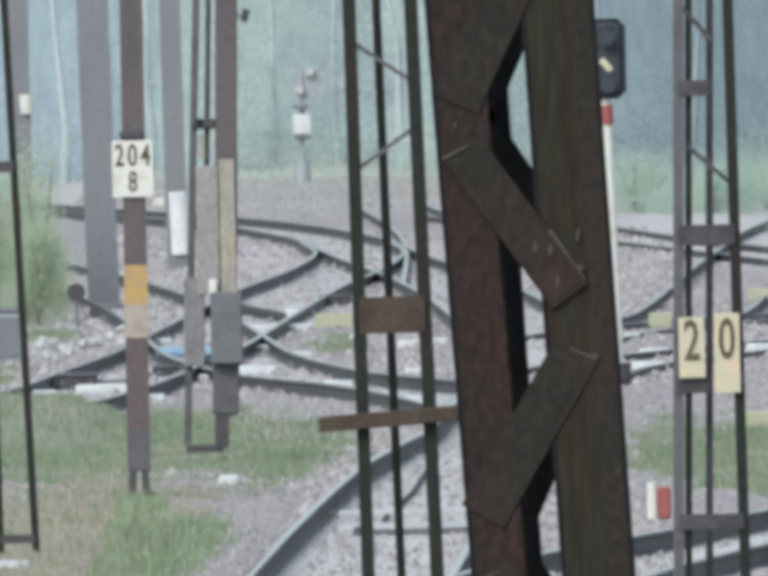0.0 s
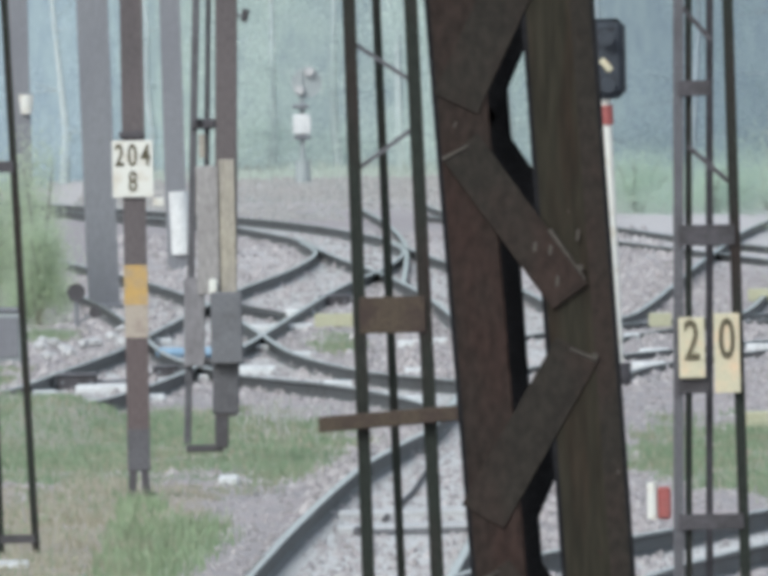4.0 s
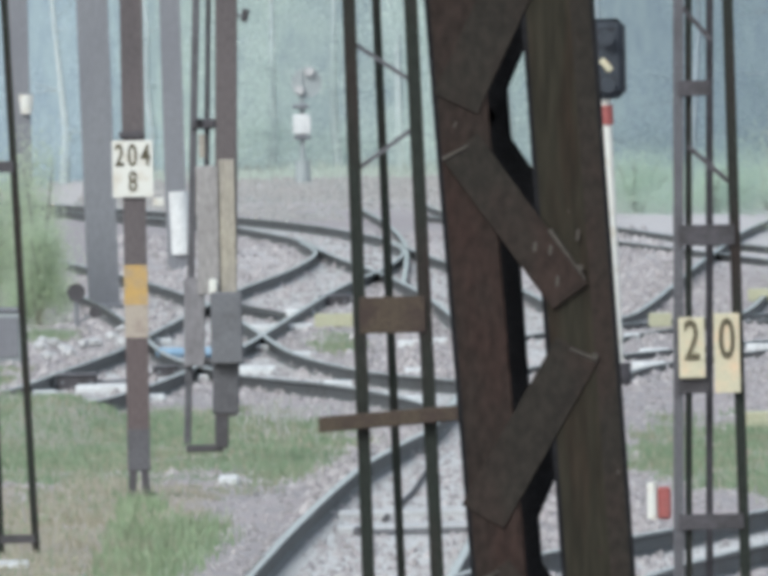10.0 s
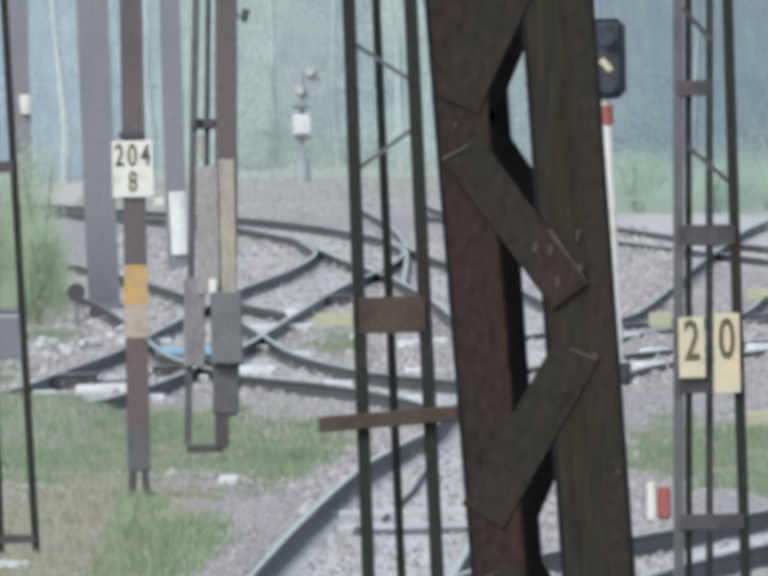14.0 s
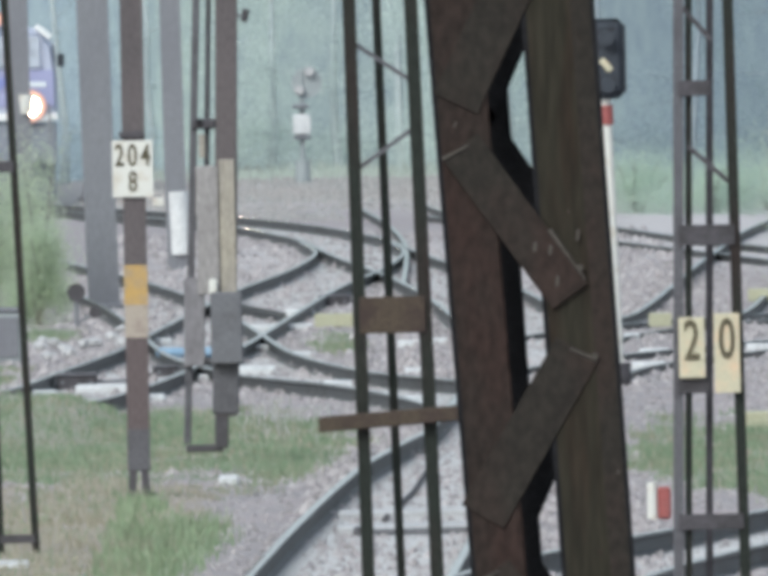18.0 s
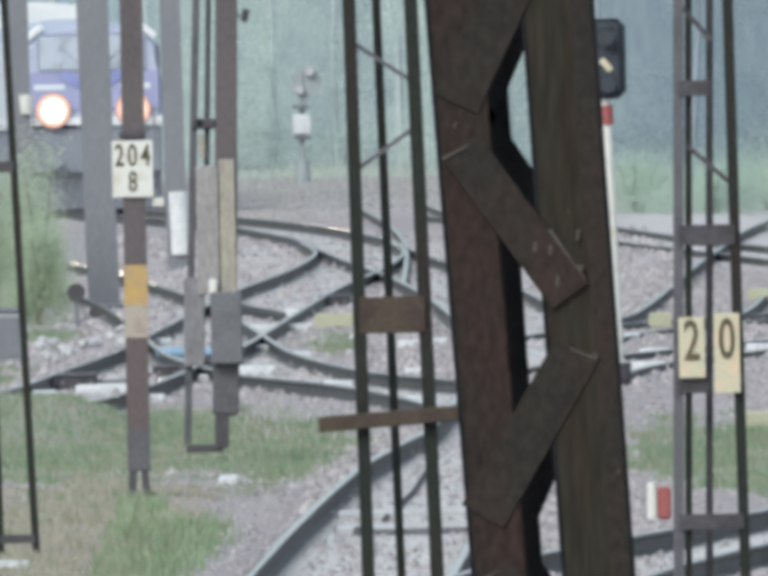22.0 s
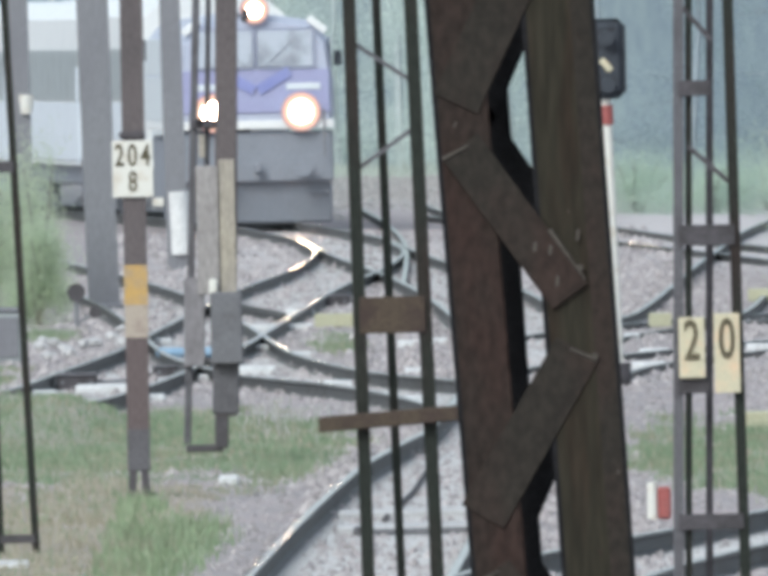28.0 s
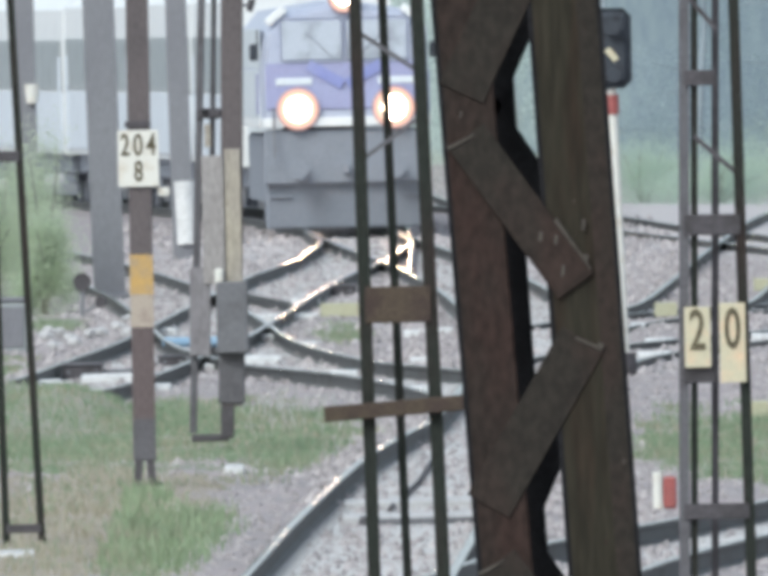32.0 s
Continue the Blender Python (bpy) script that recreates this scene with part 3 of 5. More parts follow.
def near_mast():
    y = 80.0
    e = thing("lattice_mast", (0.35, y, -0.2), "dark rusty steel lattice mast with flat zigzag lacing, close by", "catenary mast")
    inv = e.matrix_world.inverted()

    def p(x0, lean, z, dy=0.0):
        return inv @ Vector((x0 + lean * z, y + dy, z))

    z0, z1 = -0.2, 8.2
    edge, ln = 0.35, -0.0515
    left, steep = 0.379, -0.0608
    part("channel", channel(B(), p(left + 0.076, steep, z0), p(left + 0.076, steep, z1), 0.152, 0.07), M_RUST, e, "reddish rusty steel channel")
    part("channel", channel(B(), p(edge + 0.352, ln, z0), p(edge + 0.352, ln, z1), 0.2, 0.07), M_OLIVE, e, "olive-brown painted steel channel")
    # Rear members are coloured black for the shade inside the mast.
    part("rear_channel", channel(B(), p(edge + 0.16, ln, z0, 0.3), p(edge + 0.16, ln, z1, 0.3), 0.085, 0.05), M_BLACK, e, "rear channel, black standing in for shade")
    part("rear_channel", channel(B(), p(edge + 0.36, ln, z0, 0.3), p(edge + 0.36, ln, z1, 0.3), 0.16, 0.05), M_BLACK, e, "rear channel, black standing in for shade")
    # Black strips painted as a dark outline; the channels have no such part.
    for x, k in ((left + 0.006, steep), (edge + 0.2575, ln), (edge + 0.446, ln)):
        part("outline_strip", beam(B(), p(x, k, z0, -0.0005), p(x, k, z1, -0.0005), 0.013, 0.003), M_BLACK, e, "black strip painted as the channel's dark outline")
    # Thin flat strip, darker than the channel face.
    part("edge_strip", beam(B(), p(edge + 0.412, ln, z0, -0.0003), p(edge + 0.412, ln, z1, -0.0003), 0.054, 0.002), M_LACING, e, "darker strip along the channel edge")
    for k in range(-3, 4):
        u = 1.07 * k
        if 2.6 + u > 7.6 or 2.7 + u < 0:
            continue
        first = (0.325, 3.317, 0.055, 2.813) if k == 1 else (0.339, 3.21, 0.047, 2.758)
        low = 0.09 if k == -1 else 0.0
        for q, (xa, za, xb, zb) in enumerate((first, (0.06, 3.766 - low, 0.33, 3.353 - low))):
            f = part("lacing_bar", beam(B(), p(edge + xa, ln, za + u, -0.004 - 0.007 * q), p(edge + xb, ln, zb + u, -0.004 - 0.007 * q), 0.132 - 0.012 * q, 0.006, 0.0015), M_LACING, e)
            d = Vector((xb - xa, 0, zb - za)).normalized()
            nn = Vector((d.z, 0, -d.x)) * (0.066 if q == 0 else -0.066)
            a, b = p(edge + xa, ln, za + u, -0.008 - 0.007 * q), p(edge + xb, ln, zb + u, -0.008 - 0.007 * q)
            if q == 1:
                part("weld_seam", rod(B(), b + (a - b) * 0.03 + nn * 0.9, b + (a - b) * 0.36 + nn * 0.92, 0.003, 0.0065, 6), M_SCAR, f, "pale chipped weld seam")
            part("weld_seam", rod(B(), a - nn * 0.9 + (b - a) * 0.0, a + nn * 0.3 + (b - a) * 0.02, 0.006, 0.004, 6), M_SCAR, f, "pale chipped weld seam")
        g = {0: 0.03, 1: -0.022}.get(k, 0.0)
        for xa, za, xb, zb in ((0.37 + g, 3.27, 0.11 + g, 2.75), (0.10, 3.84 - low, 0.365, 3.40 - low)):
            part("rear_lacing_bar", beam(B(), p(edge + xa, ln, za + u, 0.3), p(edge + xb, ln, zb + u, 0.3), 0.115, 0.012), M_BLACK, e, "rear lacing bar, black standing in for shade")
    chip = random.Random(5)
    for i in range(18):
        x, z = chip.choice((chip.uniform(0.01, 0.14), chip.uniform(0.27, 0.44))), chip.uniform(2.6, 4.3)
        a = p(edge + x, ln, z, -0.0015)
        w, h = chip.uniform(0.003, 0.008), chip.uniform(0.006, 0.03)
        part("paint_chip", box(B(), (w, 0.003, h), a, Euler((0, chip.uniform(-0.6, 0.6), 0)).to_matrix()), chip.choice((M_SCAR, M_RUST)), e)
    for x, z, w, h in ((0.413, 3.49, 0.009, 0.025), (0.455, 3.48, 0.009, 0.025), (0.472, 3.395, 0.008, 0.03), (0.53, 3.52, 0.008, 0.03), (0.534, 3.43, 0.016, 0.016), (0.57, 3.19, 0.016, 0.014)):
        part("paint_chip", box(B(), (w, 0.003, h), inv @ Vector((x, y - 0.0155, z)), Euler((0, 0.12, 0)).to_matrix()), M_SCAR, e, "pale bare patch")
    return e


near_mast()


def tower(y, legs, top, rungs, name_label, material, zig=(), zig_legs=(0, -1), width=0.07):
    """A lattice mast: legs (x0, lean, width, set back), plates at (z, height), zigzag bars between the outer legs."""
    e = thing("lattice_mast", (legs[0][0], y, -0.2), name_label, "catenary mast", "lattice masts")
    inv = e.matrix_world.inverted()
    for x0, lean, w, back in legs:
        a, b = inv @ on(x0, lean, y + back, -0.25), inv @ on(x0, lean, y + back, top)
        part("leg", angle_bar(B(), a, b, w), material[len(e.children)] if isinstance(material, list) else material, e)
    (xa, la, wa, _), (xb, lb, wb, _) = legs[0], legs[-1]
    for z, h, *end in rungs:
        xe, le = legs[end[0]][:2] if end else (xb, lb)
        a, b = inv @ on(xa, la, y - 0.012, z), inv @ on(xe, le, y - 0.012, z)
        part("tie_plate", beam(B(), a, b, h, 0.012, 0.003), M_DARKGREY if h < 0.15 else M_RUSTPLATE, e)
    for (z1, s1), (z2, s2) in zip(zig, zig[1:]):
        g = legs
        l1, l2 = g[zig_legs[s1]], g[zig_legs[s2]]
        part("lacing_bar", beam(B(), inv @ on(l1[0], l1[1], y + 0.014, z1), inv @ on(l2[0], l2[1], y + 0.014, z2), 0.024, 0.008), M_MIDGREY, e)
    return e


m2 = tower(160.0, [(-0.104, -0.0131, 0.072, 0.0), (0.087, -0.0233, 0.048, 0.3), (0.285, -0.0258, 0.075, 0.0)], 8.0, [(2.475, 0.2), (0.4, 0.2), (4.7, 0.2)],
           "slim dark steel lattice mast with rusty tie plates", M_DARKSTEEL, [(2.9, 0), (3.26, 0), (3.5, 1), (3.735, 1), (3.97, 0), (4.2, 0)])
inv = m2.matrix_world.inverted()
part("cross_bar", beam(B(), inv @ Vector((-0.372, 159.95, 1.885)), inv @ Vector((0.40, 159.95, 1.935)), 0.085, 0.06, 0.006), M_RUSTPLATE, m2, "rusty horizontal angle bar")

# Second leg is a dark strip for the first leg's shaded side.
m20 = tower(170.0, [(1.655, 0.0195, 0.06, 0.0), (1.714, 0.0195, 0.04, 0.03), (1.835, 0.0207, 0.042, 0.3), (2.065, -0.0105, 0.062, 0.0)], 8.0,
            [(3.645, 0.09, 2), (2.794, 0.12), (1.93, 0.1, 2), (1.136, 0.09), (4.5, 0.09, 2)],
            "dark grey steel lattice mast with two pale number plates", [M_MIDGREY, M_DARKSTEEL, M_DARKGREY, M_DARKSTEEL])
inv = m20.matrix_world.inverted()
for xa, za, xb, zb in ((1.759, 4.113, 1.919, 3.923), (1.773, 3.311, 2.042, 3.067)):
    part("lacing_bar", beam(B(), inv @ Vector((xa, 170.02, za)), inv @ Vector((xb, 170.02, zb)), 0.028, 0.008), M_DARKGREY, m20)
for text, x, z, h, mt in (("2", 1.773, 2.145, 0.35, M_CREAM), ("0", 1.976, 2.11, 0.46, M_CREAM)):
    pl = part("number_plate", box(B(), (0.15, 0.006, h), inv @ Vector((x, 169.95, z)), None, 0.002), mt, m20, "pale cream enamel plate with a dark digit")
    words("digit", text, 0.33, M_INK, inv @ Vector((x, 169.943, z + (0.03 if text == "2" else 0.07))), pl, 0.6, 1.0)

tower(232.8, [(-3.081, -0.0158, 0.06, 0.0), (-2.802, -0.0376, 0.06, 0.0)], 7.5, [(2.95, 0.09), (0.0, 0.07)], "slim dark steel lattice mast standing in the grass", M_DARKSTEEL)


def sign_mast():
    y = 259.6
    e = thing("signpost_mast", (-2.197, y, -0.15), "brown steel mast with a white number plate and a yellow band", "catenary mast")

    def col(z0, z1, w, name, material, label=""):
        return part(name, h_beam(B(), (0.0033 * z0, 0, z0), (0.0033 * z1, 0, z1), w, 0.2), material, e, label)

    col(0.25, 0.62, 0.202, "shaft_foot", M_MIDGREY, "dark grey lower shaft")
    col(0.62, 1.43, 0.2, "shaft", M_REDDISH)
    col(1.43, 1.72, 0.204, "faded_band", M_BEIGE, "faded pale paint band")
    col(1.72, 2.07, 0.206, "yellow_band", M_YELLOW, "yellow paint band")
    col(2.07, 8.0, 0.2, "shaft", M_PURPLE)
    for s in (-1, 1):
        part("foot", beam(B(), (s * 0.075, -0.02, -0.12), (s * 0.05, -0.02, 0.26), 0.07, 0.16), M_DARKGREY, e)
    part("anchor_bolt", box(B(), (0.1, 0.1, 0.09), (0.11, -0.05, 0.02), None, 0.02), M_BLACK, e)
    pl = part("number_plate", box(B(), (0.36, 0.008, 0.5), (0.0, -0.13, 2.92), None, 0.003), M_WHITE, e, "white enamel plate with worn black digits")
    for i, ch in enumerate("204"):
        words("digit", ch, 0.27, M_INK, (-0.115 + 0.115 * i, -0.137, 3.03), pl, 0.66, 1.0)
    words("digit", "8", 0.25, M_INK, (0.0, -0.137, 2.8), pl, 0.66, 1.0)
    part("bracket", box(B(), (0.1, 0.05, 0.08), (0.22, -0.08, 2.62), None, 0.01), M_WHITE, e, "small white bracket")
    part("collar", box(B(), (0.23, 0.23, 0.06), (0.0, 0, 3.22), None, 0.01), M_DARKGREY, e)
    return e


sign_mast()


def pair_mast():
    y = 279.0
    e = thing("twin_leg_mast", (-1.7, y, -0.15), "twin-legged steel mast clad with weathered boards", "catenary mast")
    inv = e.matrix_world.inverted()
    part("leg", beam(B(), inv @ on(-1.898, 0.0399, y, 0.05), inv @ on(-1.898, 0.0399, y, 8), 0.07, 0.09, 0.01), M_MIDGREY, e)
    part("leg", beam(B(), inv @ on(-1.53, 0.0208, y, 0.3), inv @ on(-1.53, 0.0208, y, 8), 0.21, 0.16, 0.01), M_PURPLE, e)
    part("leg_sheath", beam(B(), inv @ on(-1.53, 0.0208, y, 0.32), inv @ on(-1.53, 0.0208, y, 0.86), 0.25, 0.19, 0.015), M_MIDGREY, e, "dark grey steel sheath")
    part("leg_foot", beam(B(), inv @ on(-1.57, 0.0208, y, 0.0), inv @ on(-1.57, 0.0208, y, 0.34), 0.13, 0.14, 0.01), M_DARKGREY, e)
    part("cross_tie", beam(B(), inv @ Vector((-1.86, y, 0.83)), inv @ Vector((-1.6, y, 0.83)), 0.07, 0.06, 0.01), M_SLATE, e)
    part("base_tie", box(B(), (0.36, 0.1, 0.07), (-0.03, 0, 0.15), None, 0.01), M_DARKGREY, e)
    part("cladding", box(B(), (0.21, 0.04, 1.22), inv @ Vector((-1.66, y - 0.12, 2.07)), None, 0.008), M_ASHBOARD, e, "ash-grey weathered board")
    part("cladding", box(B(), (0.15, 0.04, 1.28), inv @ Vector((-1.47, y - 0.115, 2.1)), None, 0.008), M_CONCRETE, e, "pale weathered board")
    part("switch_box", box(B(), (0.3, 0.2, 0.68), inv @ Vector((-1.5, y - 0.15, 1.14)), None, 0.015), M_SLATE, e, "slate grey switch box")
    part("white_fitting", box(B(), (0.08, 0.06, 0.16), inv @ Vector((-1.62, y - 0.2, 1.53)), None, 0.02), M_WHITE, e, "small white fitting")
    part("insulator", rod(B(), inv @ Vector((-1.28, y - 0.05, 4.04)), inv @ Vector((-1.25, y - 0.05, 4.16)), 0.03, 0.036, 12), M_DARKGREY, e, "dark pin insulator")
    part("bracket", rod(B(), inv @ Vector((-1.46, y, 4.1)), inv @ Vector((-1.25, y - 0.05, 4.1)), 0.015, 0.015, 8), M_GREYSTEEL, e)
    part("rear_pole", rod(B(), inv @ on(-1.745, 0.0315, y + 0.1, 2.6), inv @ on(-1.745, 0.0315, y + 0.1, 8), 0.026, 0.024, 8), M_MIDGREY, e, "thin dark pole")
    part("leg_board", beam(B(), inv @ on(-1.83, 0.0208, y - 0.09, 0.78), inv @ on(-1.83, 0.0208, y - 0.09, 1.62), 0.2, 0.04, 0.008), M_BROWNGREY, e, "grey weathered board")
    part("clamp", box(B(), (0.23, 0.16, 0.1), inv @ Vector((-1.68, y - 0.03, 3.08)), None, 0.02), M_DARKGREY, e)
    part("clamp_bolt", rod(B(), inv @ Vector((-1.72, y - 0.14, 3.1)), inv @ Vector((-1.72, y - 0.1, 3.1)), 0.03, 0.03, 8), M_BLACK, e)
    part("upper_cladding", box(B(), (0.06, 0.03, 0.22), inv @ Vector((-1.7, y - 0.1, 2.87)), None, 0.006), M_CONCRETE, e, "pale weathered board")
    return e


pair_mast()


def grey_post(x0, lean, y, r, label, extra=None):
    e = thing("column_mast", (x0, y, -0.2), label, "catenary mast", "grey column masts")
    part("column", h_beam(B(), (0, 0, 0), (lean * 8.2, 0, 8.2), 2 * r, 1.6 * r), M_GREYSTEEL, e)
    part("base_block", box(B(), (2.4 * r, 2.4 * r, 0.12), (0, 0, 0.06), None, 0.03), M_GREYSTEEL, e)
    return e


grey_post(-4.099, -0.0191, 430, 0.23, "grey steel column mast behind the signposts")
g2 = grey_post(-3.403, -0.0119, 487.1, 0.172, "grey steel column mast with a white painted sleeve")
part("white_sleeve", rod(B(), (0.059, -0.03, 0.323), (0.012, -0.03, 1.368), 0.196, 0.184, 18), M_SLAB, g2, "bright white painted sleeve")
g3 = grey_post(-5.615, -0.0072, 460, 0.16, "grey steel column mast with a small white lamp")
part("lamp_head", rod(B(), (0.08, -0.16, 2.8), (0.08, -0.16, 3.1), 0.09, 0.12, 12), M_WHITE, g3, "small white lamp housing")

far = thing("lamp_post", (-1.82, 680, -0.3), "slender grey post with a white box in the mist", "post")
part("pole", rod(B(), (0, 0, 0.6), (0.02, 0, 3.0), 0.06, 0.055, 12), M_PALEGREY, far)
part("pedestal", rod(B(), (0, 0, 0), (0, 0, 0.95), 0.2, 0.17, 12), M_PALEGREY, far, "grey pedestal")
part("white_box", box(B(), (0.42, 0.25, 0.46), (0.0, -0.14, 1.78), None, 0.03), M_SLAB, far, "white box")
part("box_foot", box(B(), (0.4, 0.2, 0.1), (0.0, -0.12, 1.48), None, 0.03), M_GREYSTEEL, far)
part("back_board", rod(B(), (0.13, -0.02, 2.74), (0.13, 0.04, 2.74), 0.36, 0.36, 20), M_PALEGREY, far, "round grey back board")
for x, z in ((-0.04, 2.58), (0.2, 3.0)):
    part("lamp_bowl", rod(B(), (x, -0.2, z), (x, -0.02, z), 0.1, 0.12, 14), M_SLEEPER, far, "pale lamp bowl")
part("hood", box(B(), (0.4, 0.3, 0.1), (-0.02, -0.12, 2.2), None, 0.03), M_GREYSTEEL, far)


def signal():
    y = 330.0
    e = thing("railway_signal", (2.619, y, -0.2), "railway signal with a black head on a red and white mast", "signal")
    k = -0.0288

    def seg(z0, z1, r, material, name="mast_band", label=""):
        return part(name, rod(B(), (k * z0, 0, z0), (k * z1, 0, z1), r, r, 16), material, e, label)

    seg(0.0, 0.3, 0.14, M_DARKGREY, "base")
    seg(0.3, 2.98, 0.065, M_WHITE, "mast_band", "white mast band")
    seg(2.98, 3.2, 0.085, M_RED, "mast_band", "red mast band")
    seg(3.2, 4.1, 0.065, M_WHITE, "mast_band", "white mast band")
    bm = B()
    box(bm, (0.44, 0.12, 0.9), (-0.07, -0.08, 3.72), None, 0.09)
    hd = part("signal_head", bm, M_SIGNAL, e, "black signal head with rounded corners")
    for z in (3.95, 3.42):
        part("hood", rod(B(), (-0.06, -0.3, z), (-0.06, -0.12, z), 0.085, 0.085, 14), M_SIGNAL, hd)
    # A cream bar stands in for the glare on the lens.
    part("lens", box(B(), (0.075, 0.02, 0.17), (-0.075, -0.15, 3.65), Euler((0, radians(-40), 0)).to_matrix(), 0.009), M_CREAM, hd, "pale slanted bar painted as glare on the lens")
    return e


signal()

# fouling post and other trackside things
fp = thing("fouling_post", (2.19, 243.5, -0.14), "low white and red striped fouling post beside the track", "marker post")
part("white_half", rod(B(), (-0.005, 0, 0), (-0.005, 0, 0.31), 0.042, 0.042, 12), M_WHITE, fp, "white half")
part("red_half", box(B(), (0.11, 0.1, 0.27), (0.095, 0.02, 0.135), None, 0.02), M_RED, fp, "red half")
for x, y, w in ((-0.68, 394, 0.52), (5.45, 416, 0.6), (3.85, 292, 0.6), (3.62, 386, 0.3)):
    t = thing("trough_board", (x, y, -0.14), "long pale yellow board lying between the tracks", "board", "yellow boards")
    part("board", box(B(), (w, 0.5, 0.18), (0, 0, 0.11), None, 0.01), M_STRAW, t)
# Sheet is widened to stand for a pale blue reflection as well.
tp = thing("plastic_sheet", (-2.42, 362, -0.12), "crumpled blue plastic sheet beside the rail, widened over a reflection", "sheet")
part("sheet", box(B(), (0.8, 0.7, 0.12), (0, 0, 0.07), None, 0.04), M_TARP, tp)


pi = thing("point_indicator", (-4.24, 402, -0.14), "small dark round point indicator on a short post", "indicator")
part("post", rod(B(), (0.03, 0, -0.1), (0.03, 0, 0.42), 0.035, 0.035, 10), M_GREYSTEEL, pi)
part("counterweight", rod(B(), (0.28, -0.05, 0.2), (0.28, 0.05, 0.2), 0.08, 0.08, 14), M_DARKGREY, pi, "small dark counterweight")
part("lever", rod(B(), (0.03, 0, 0.05), (0.28, 0, 0.2), 0.02, 0.02, 8), M_GREYSTEEL, pi)
part("disc", rod(B(), (0.03, -0.06, 0.48), (0.03, 0.06, 0.48), 0.125, 0.125, 20), M_DARKGREY, pi, "dark round disc")
# Pale slabs; many stand in for wet reflections between the rails.
for x, y, w in ((-1.62, 372, 0.36), (-1.15, 396, 0.34), (0.33, 336, 0.3), (0.29, 316, 0.3), (-3.3, 322, 0.9), (-2.65, 326, 0.4), (3.1, 346, 0.4), (-1.45, 268, 0.18), (0.12, 249, 1.1), (0.12, 242, 1.1), (-2.95, 228, 0.3), (-2.05, 343, 0.3),
                (-1.65, 395.8, 0.49), (-1.53, 349.8, 0.44), (-1.2, 415.2, 0.42), (-1.01, 363.6, 0.3), (-2.32, 360.9, 0.24), (-0.55, 334.6, 0.33), (0.33, 320.0, 0.27), (0.35, 344.8, 0.26), (-3.21, 335.5, 0.67), (-3.86, 331.4, 0.28), (3.28, 359.1, 0.36), (4.59, 361.9, 0.3), (0.71, 375.3, 0.19), (0.3, 373.3, 0.28), (-2.9, 382.0, 0.25), (3.16, 376.3, 0.19)):
    sl = thing("pale_slab", (x, y, -0.17), "pale slab by the rail, standing for concrete and wet reflections", "slab", "slabs between the tracks")
    part("slab", box(B(), (w, 1.2, 0.1), (0, 0, 0.01 if w > 0.65 and x > -1 else 0.03), None, 0.015), M_SLEEPER if w > 1 else M_SLAB, sl)
rub = np.random.RandomState(77)
for i in range(12):
    st = thing("rubble_stone", (-4.5 + 0.11 * i + rub.uniform(-0.05, 0.05), 380 + rub.uniform(-16, 14), -0.15), "pale broken piece of stone beside the rail", "stone", "rubble beside the curve")
    bm = B()
    bmesh.ops.create_icosphere(bm, subdivisions=1, radius=0.09)
    for v in bm.verts:
        v.co = Vector((v.co.x * rub.uniform(0.8, 1.7), v.co.y * rub.uniform(0.8, 1.5), v.co.z * rub.uniform(0.6, 1.1) + 0.05))
    part("stone", bm, M_SLEEPER, st)
def dark_box(x, y, w, h, turn):
    """A low dark box for a dark patch, built like a point machine on two bearers, with a bevelled lid, a rod and bolts.
    """
    e = thing("dark_box", pose(x, y, -0.19, 0, 0, turn), "low dark grey box added for a dark patch beside the rail", "point machine", "point machines of the yard")
    part("case", box(B(), (w, 0.7, h * 0.75), (0, 0, h * 0.42), None, 0.015), M_DARKGREY, e)
    part("lid", box(B(), (w + 0.04, 0.74, h * 0.22), (0, 0, h * 0.9), None, 0.02), M_MIDGREY, e, "mid-grey bevelled lid")
    for s in (-1, 1):
        part("bearer", box(B(), (w + 0.3, 0.14, 0.06), (0, s * 0.24, 0.02), None, 0.01), M_DARKGREY, e)
        part("bolt", rod(B(), (s * w * 0.35, -0.36, h * 0.5), (s * w * 0.35, -0.33, h * 0.5), 0.02, 0.02, 8), M_GREYSTEEL, e)
    part("drive_rod", rod(B(), (w / 2 - 0.02, 0.1, 0.1), (w / 2 + 0.35, 0.1, 0.1), 0.022, 0.022, 8), M_GREYSTEEL, e, "grey drive rod")
    return e


# Boxes added where dark patches lie; no machine is known there.
for x, y, w, h, turn in ((-3.56, 338.5, 0.46, 0.2, 0), (-2.62, 349, 0.26, 0.14, 4), (-0.72, 426, 0.44, 0.19, -2)):
    dark_box(x, y, w, h, turn)

# Added grey bar stands in for a shadowed gap across the track.
sb = thing("shade_bar", (0.28, 240.6, -0.19), "grey bar standing in for a shadowed gap across the main track", "stretcher bar")
part("bar", box(B(), (1.15, 0.08, 0.05), (0, 0, 0.045), None, 0.01), M_SLATE, sb)
for s in (-1, 1):
    part("clamp", box(B(), (0.09, 0.14, 0.08), (s * 0.52, 0, 0.055), None, 0.012), M_MIDGREY, sb)
cu = bpy.data.curves.new("cable", "CURVE")
cu.dimensions, cu.bevel_depth, cu.bevel_resolution, cu.use_fill_caps = "3D", 0.022, 2, True
sp = cu.splines.new("NURBS")
way = ((-0.04, 246.5), (0.0, 249.5), (0.08, 251), (0.1, 254), (0.17, 258), (0.24, 261), (0.28, 266), (0.36, 272))
sp.points.add(len(way) - 1)
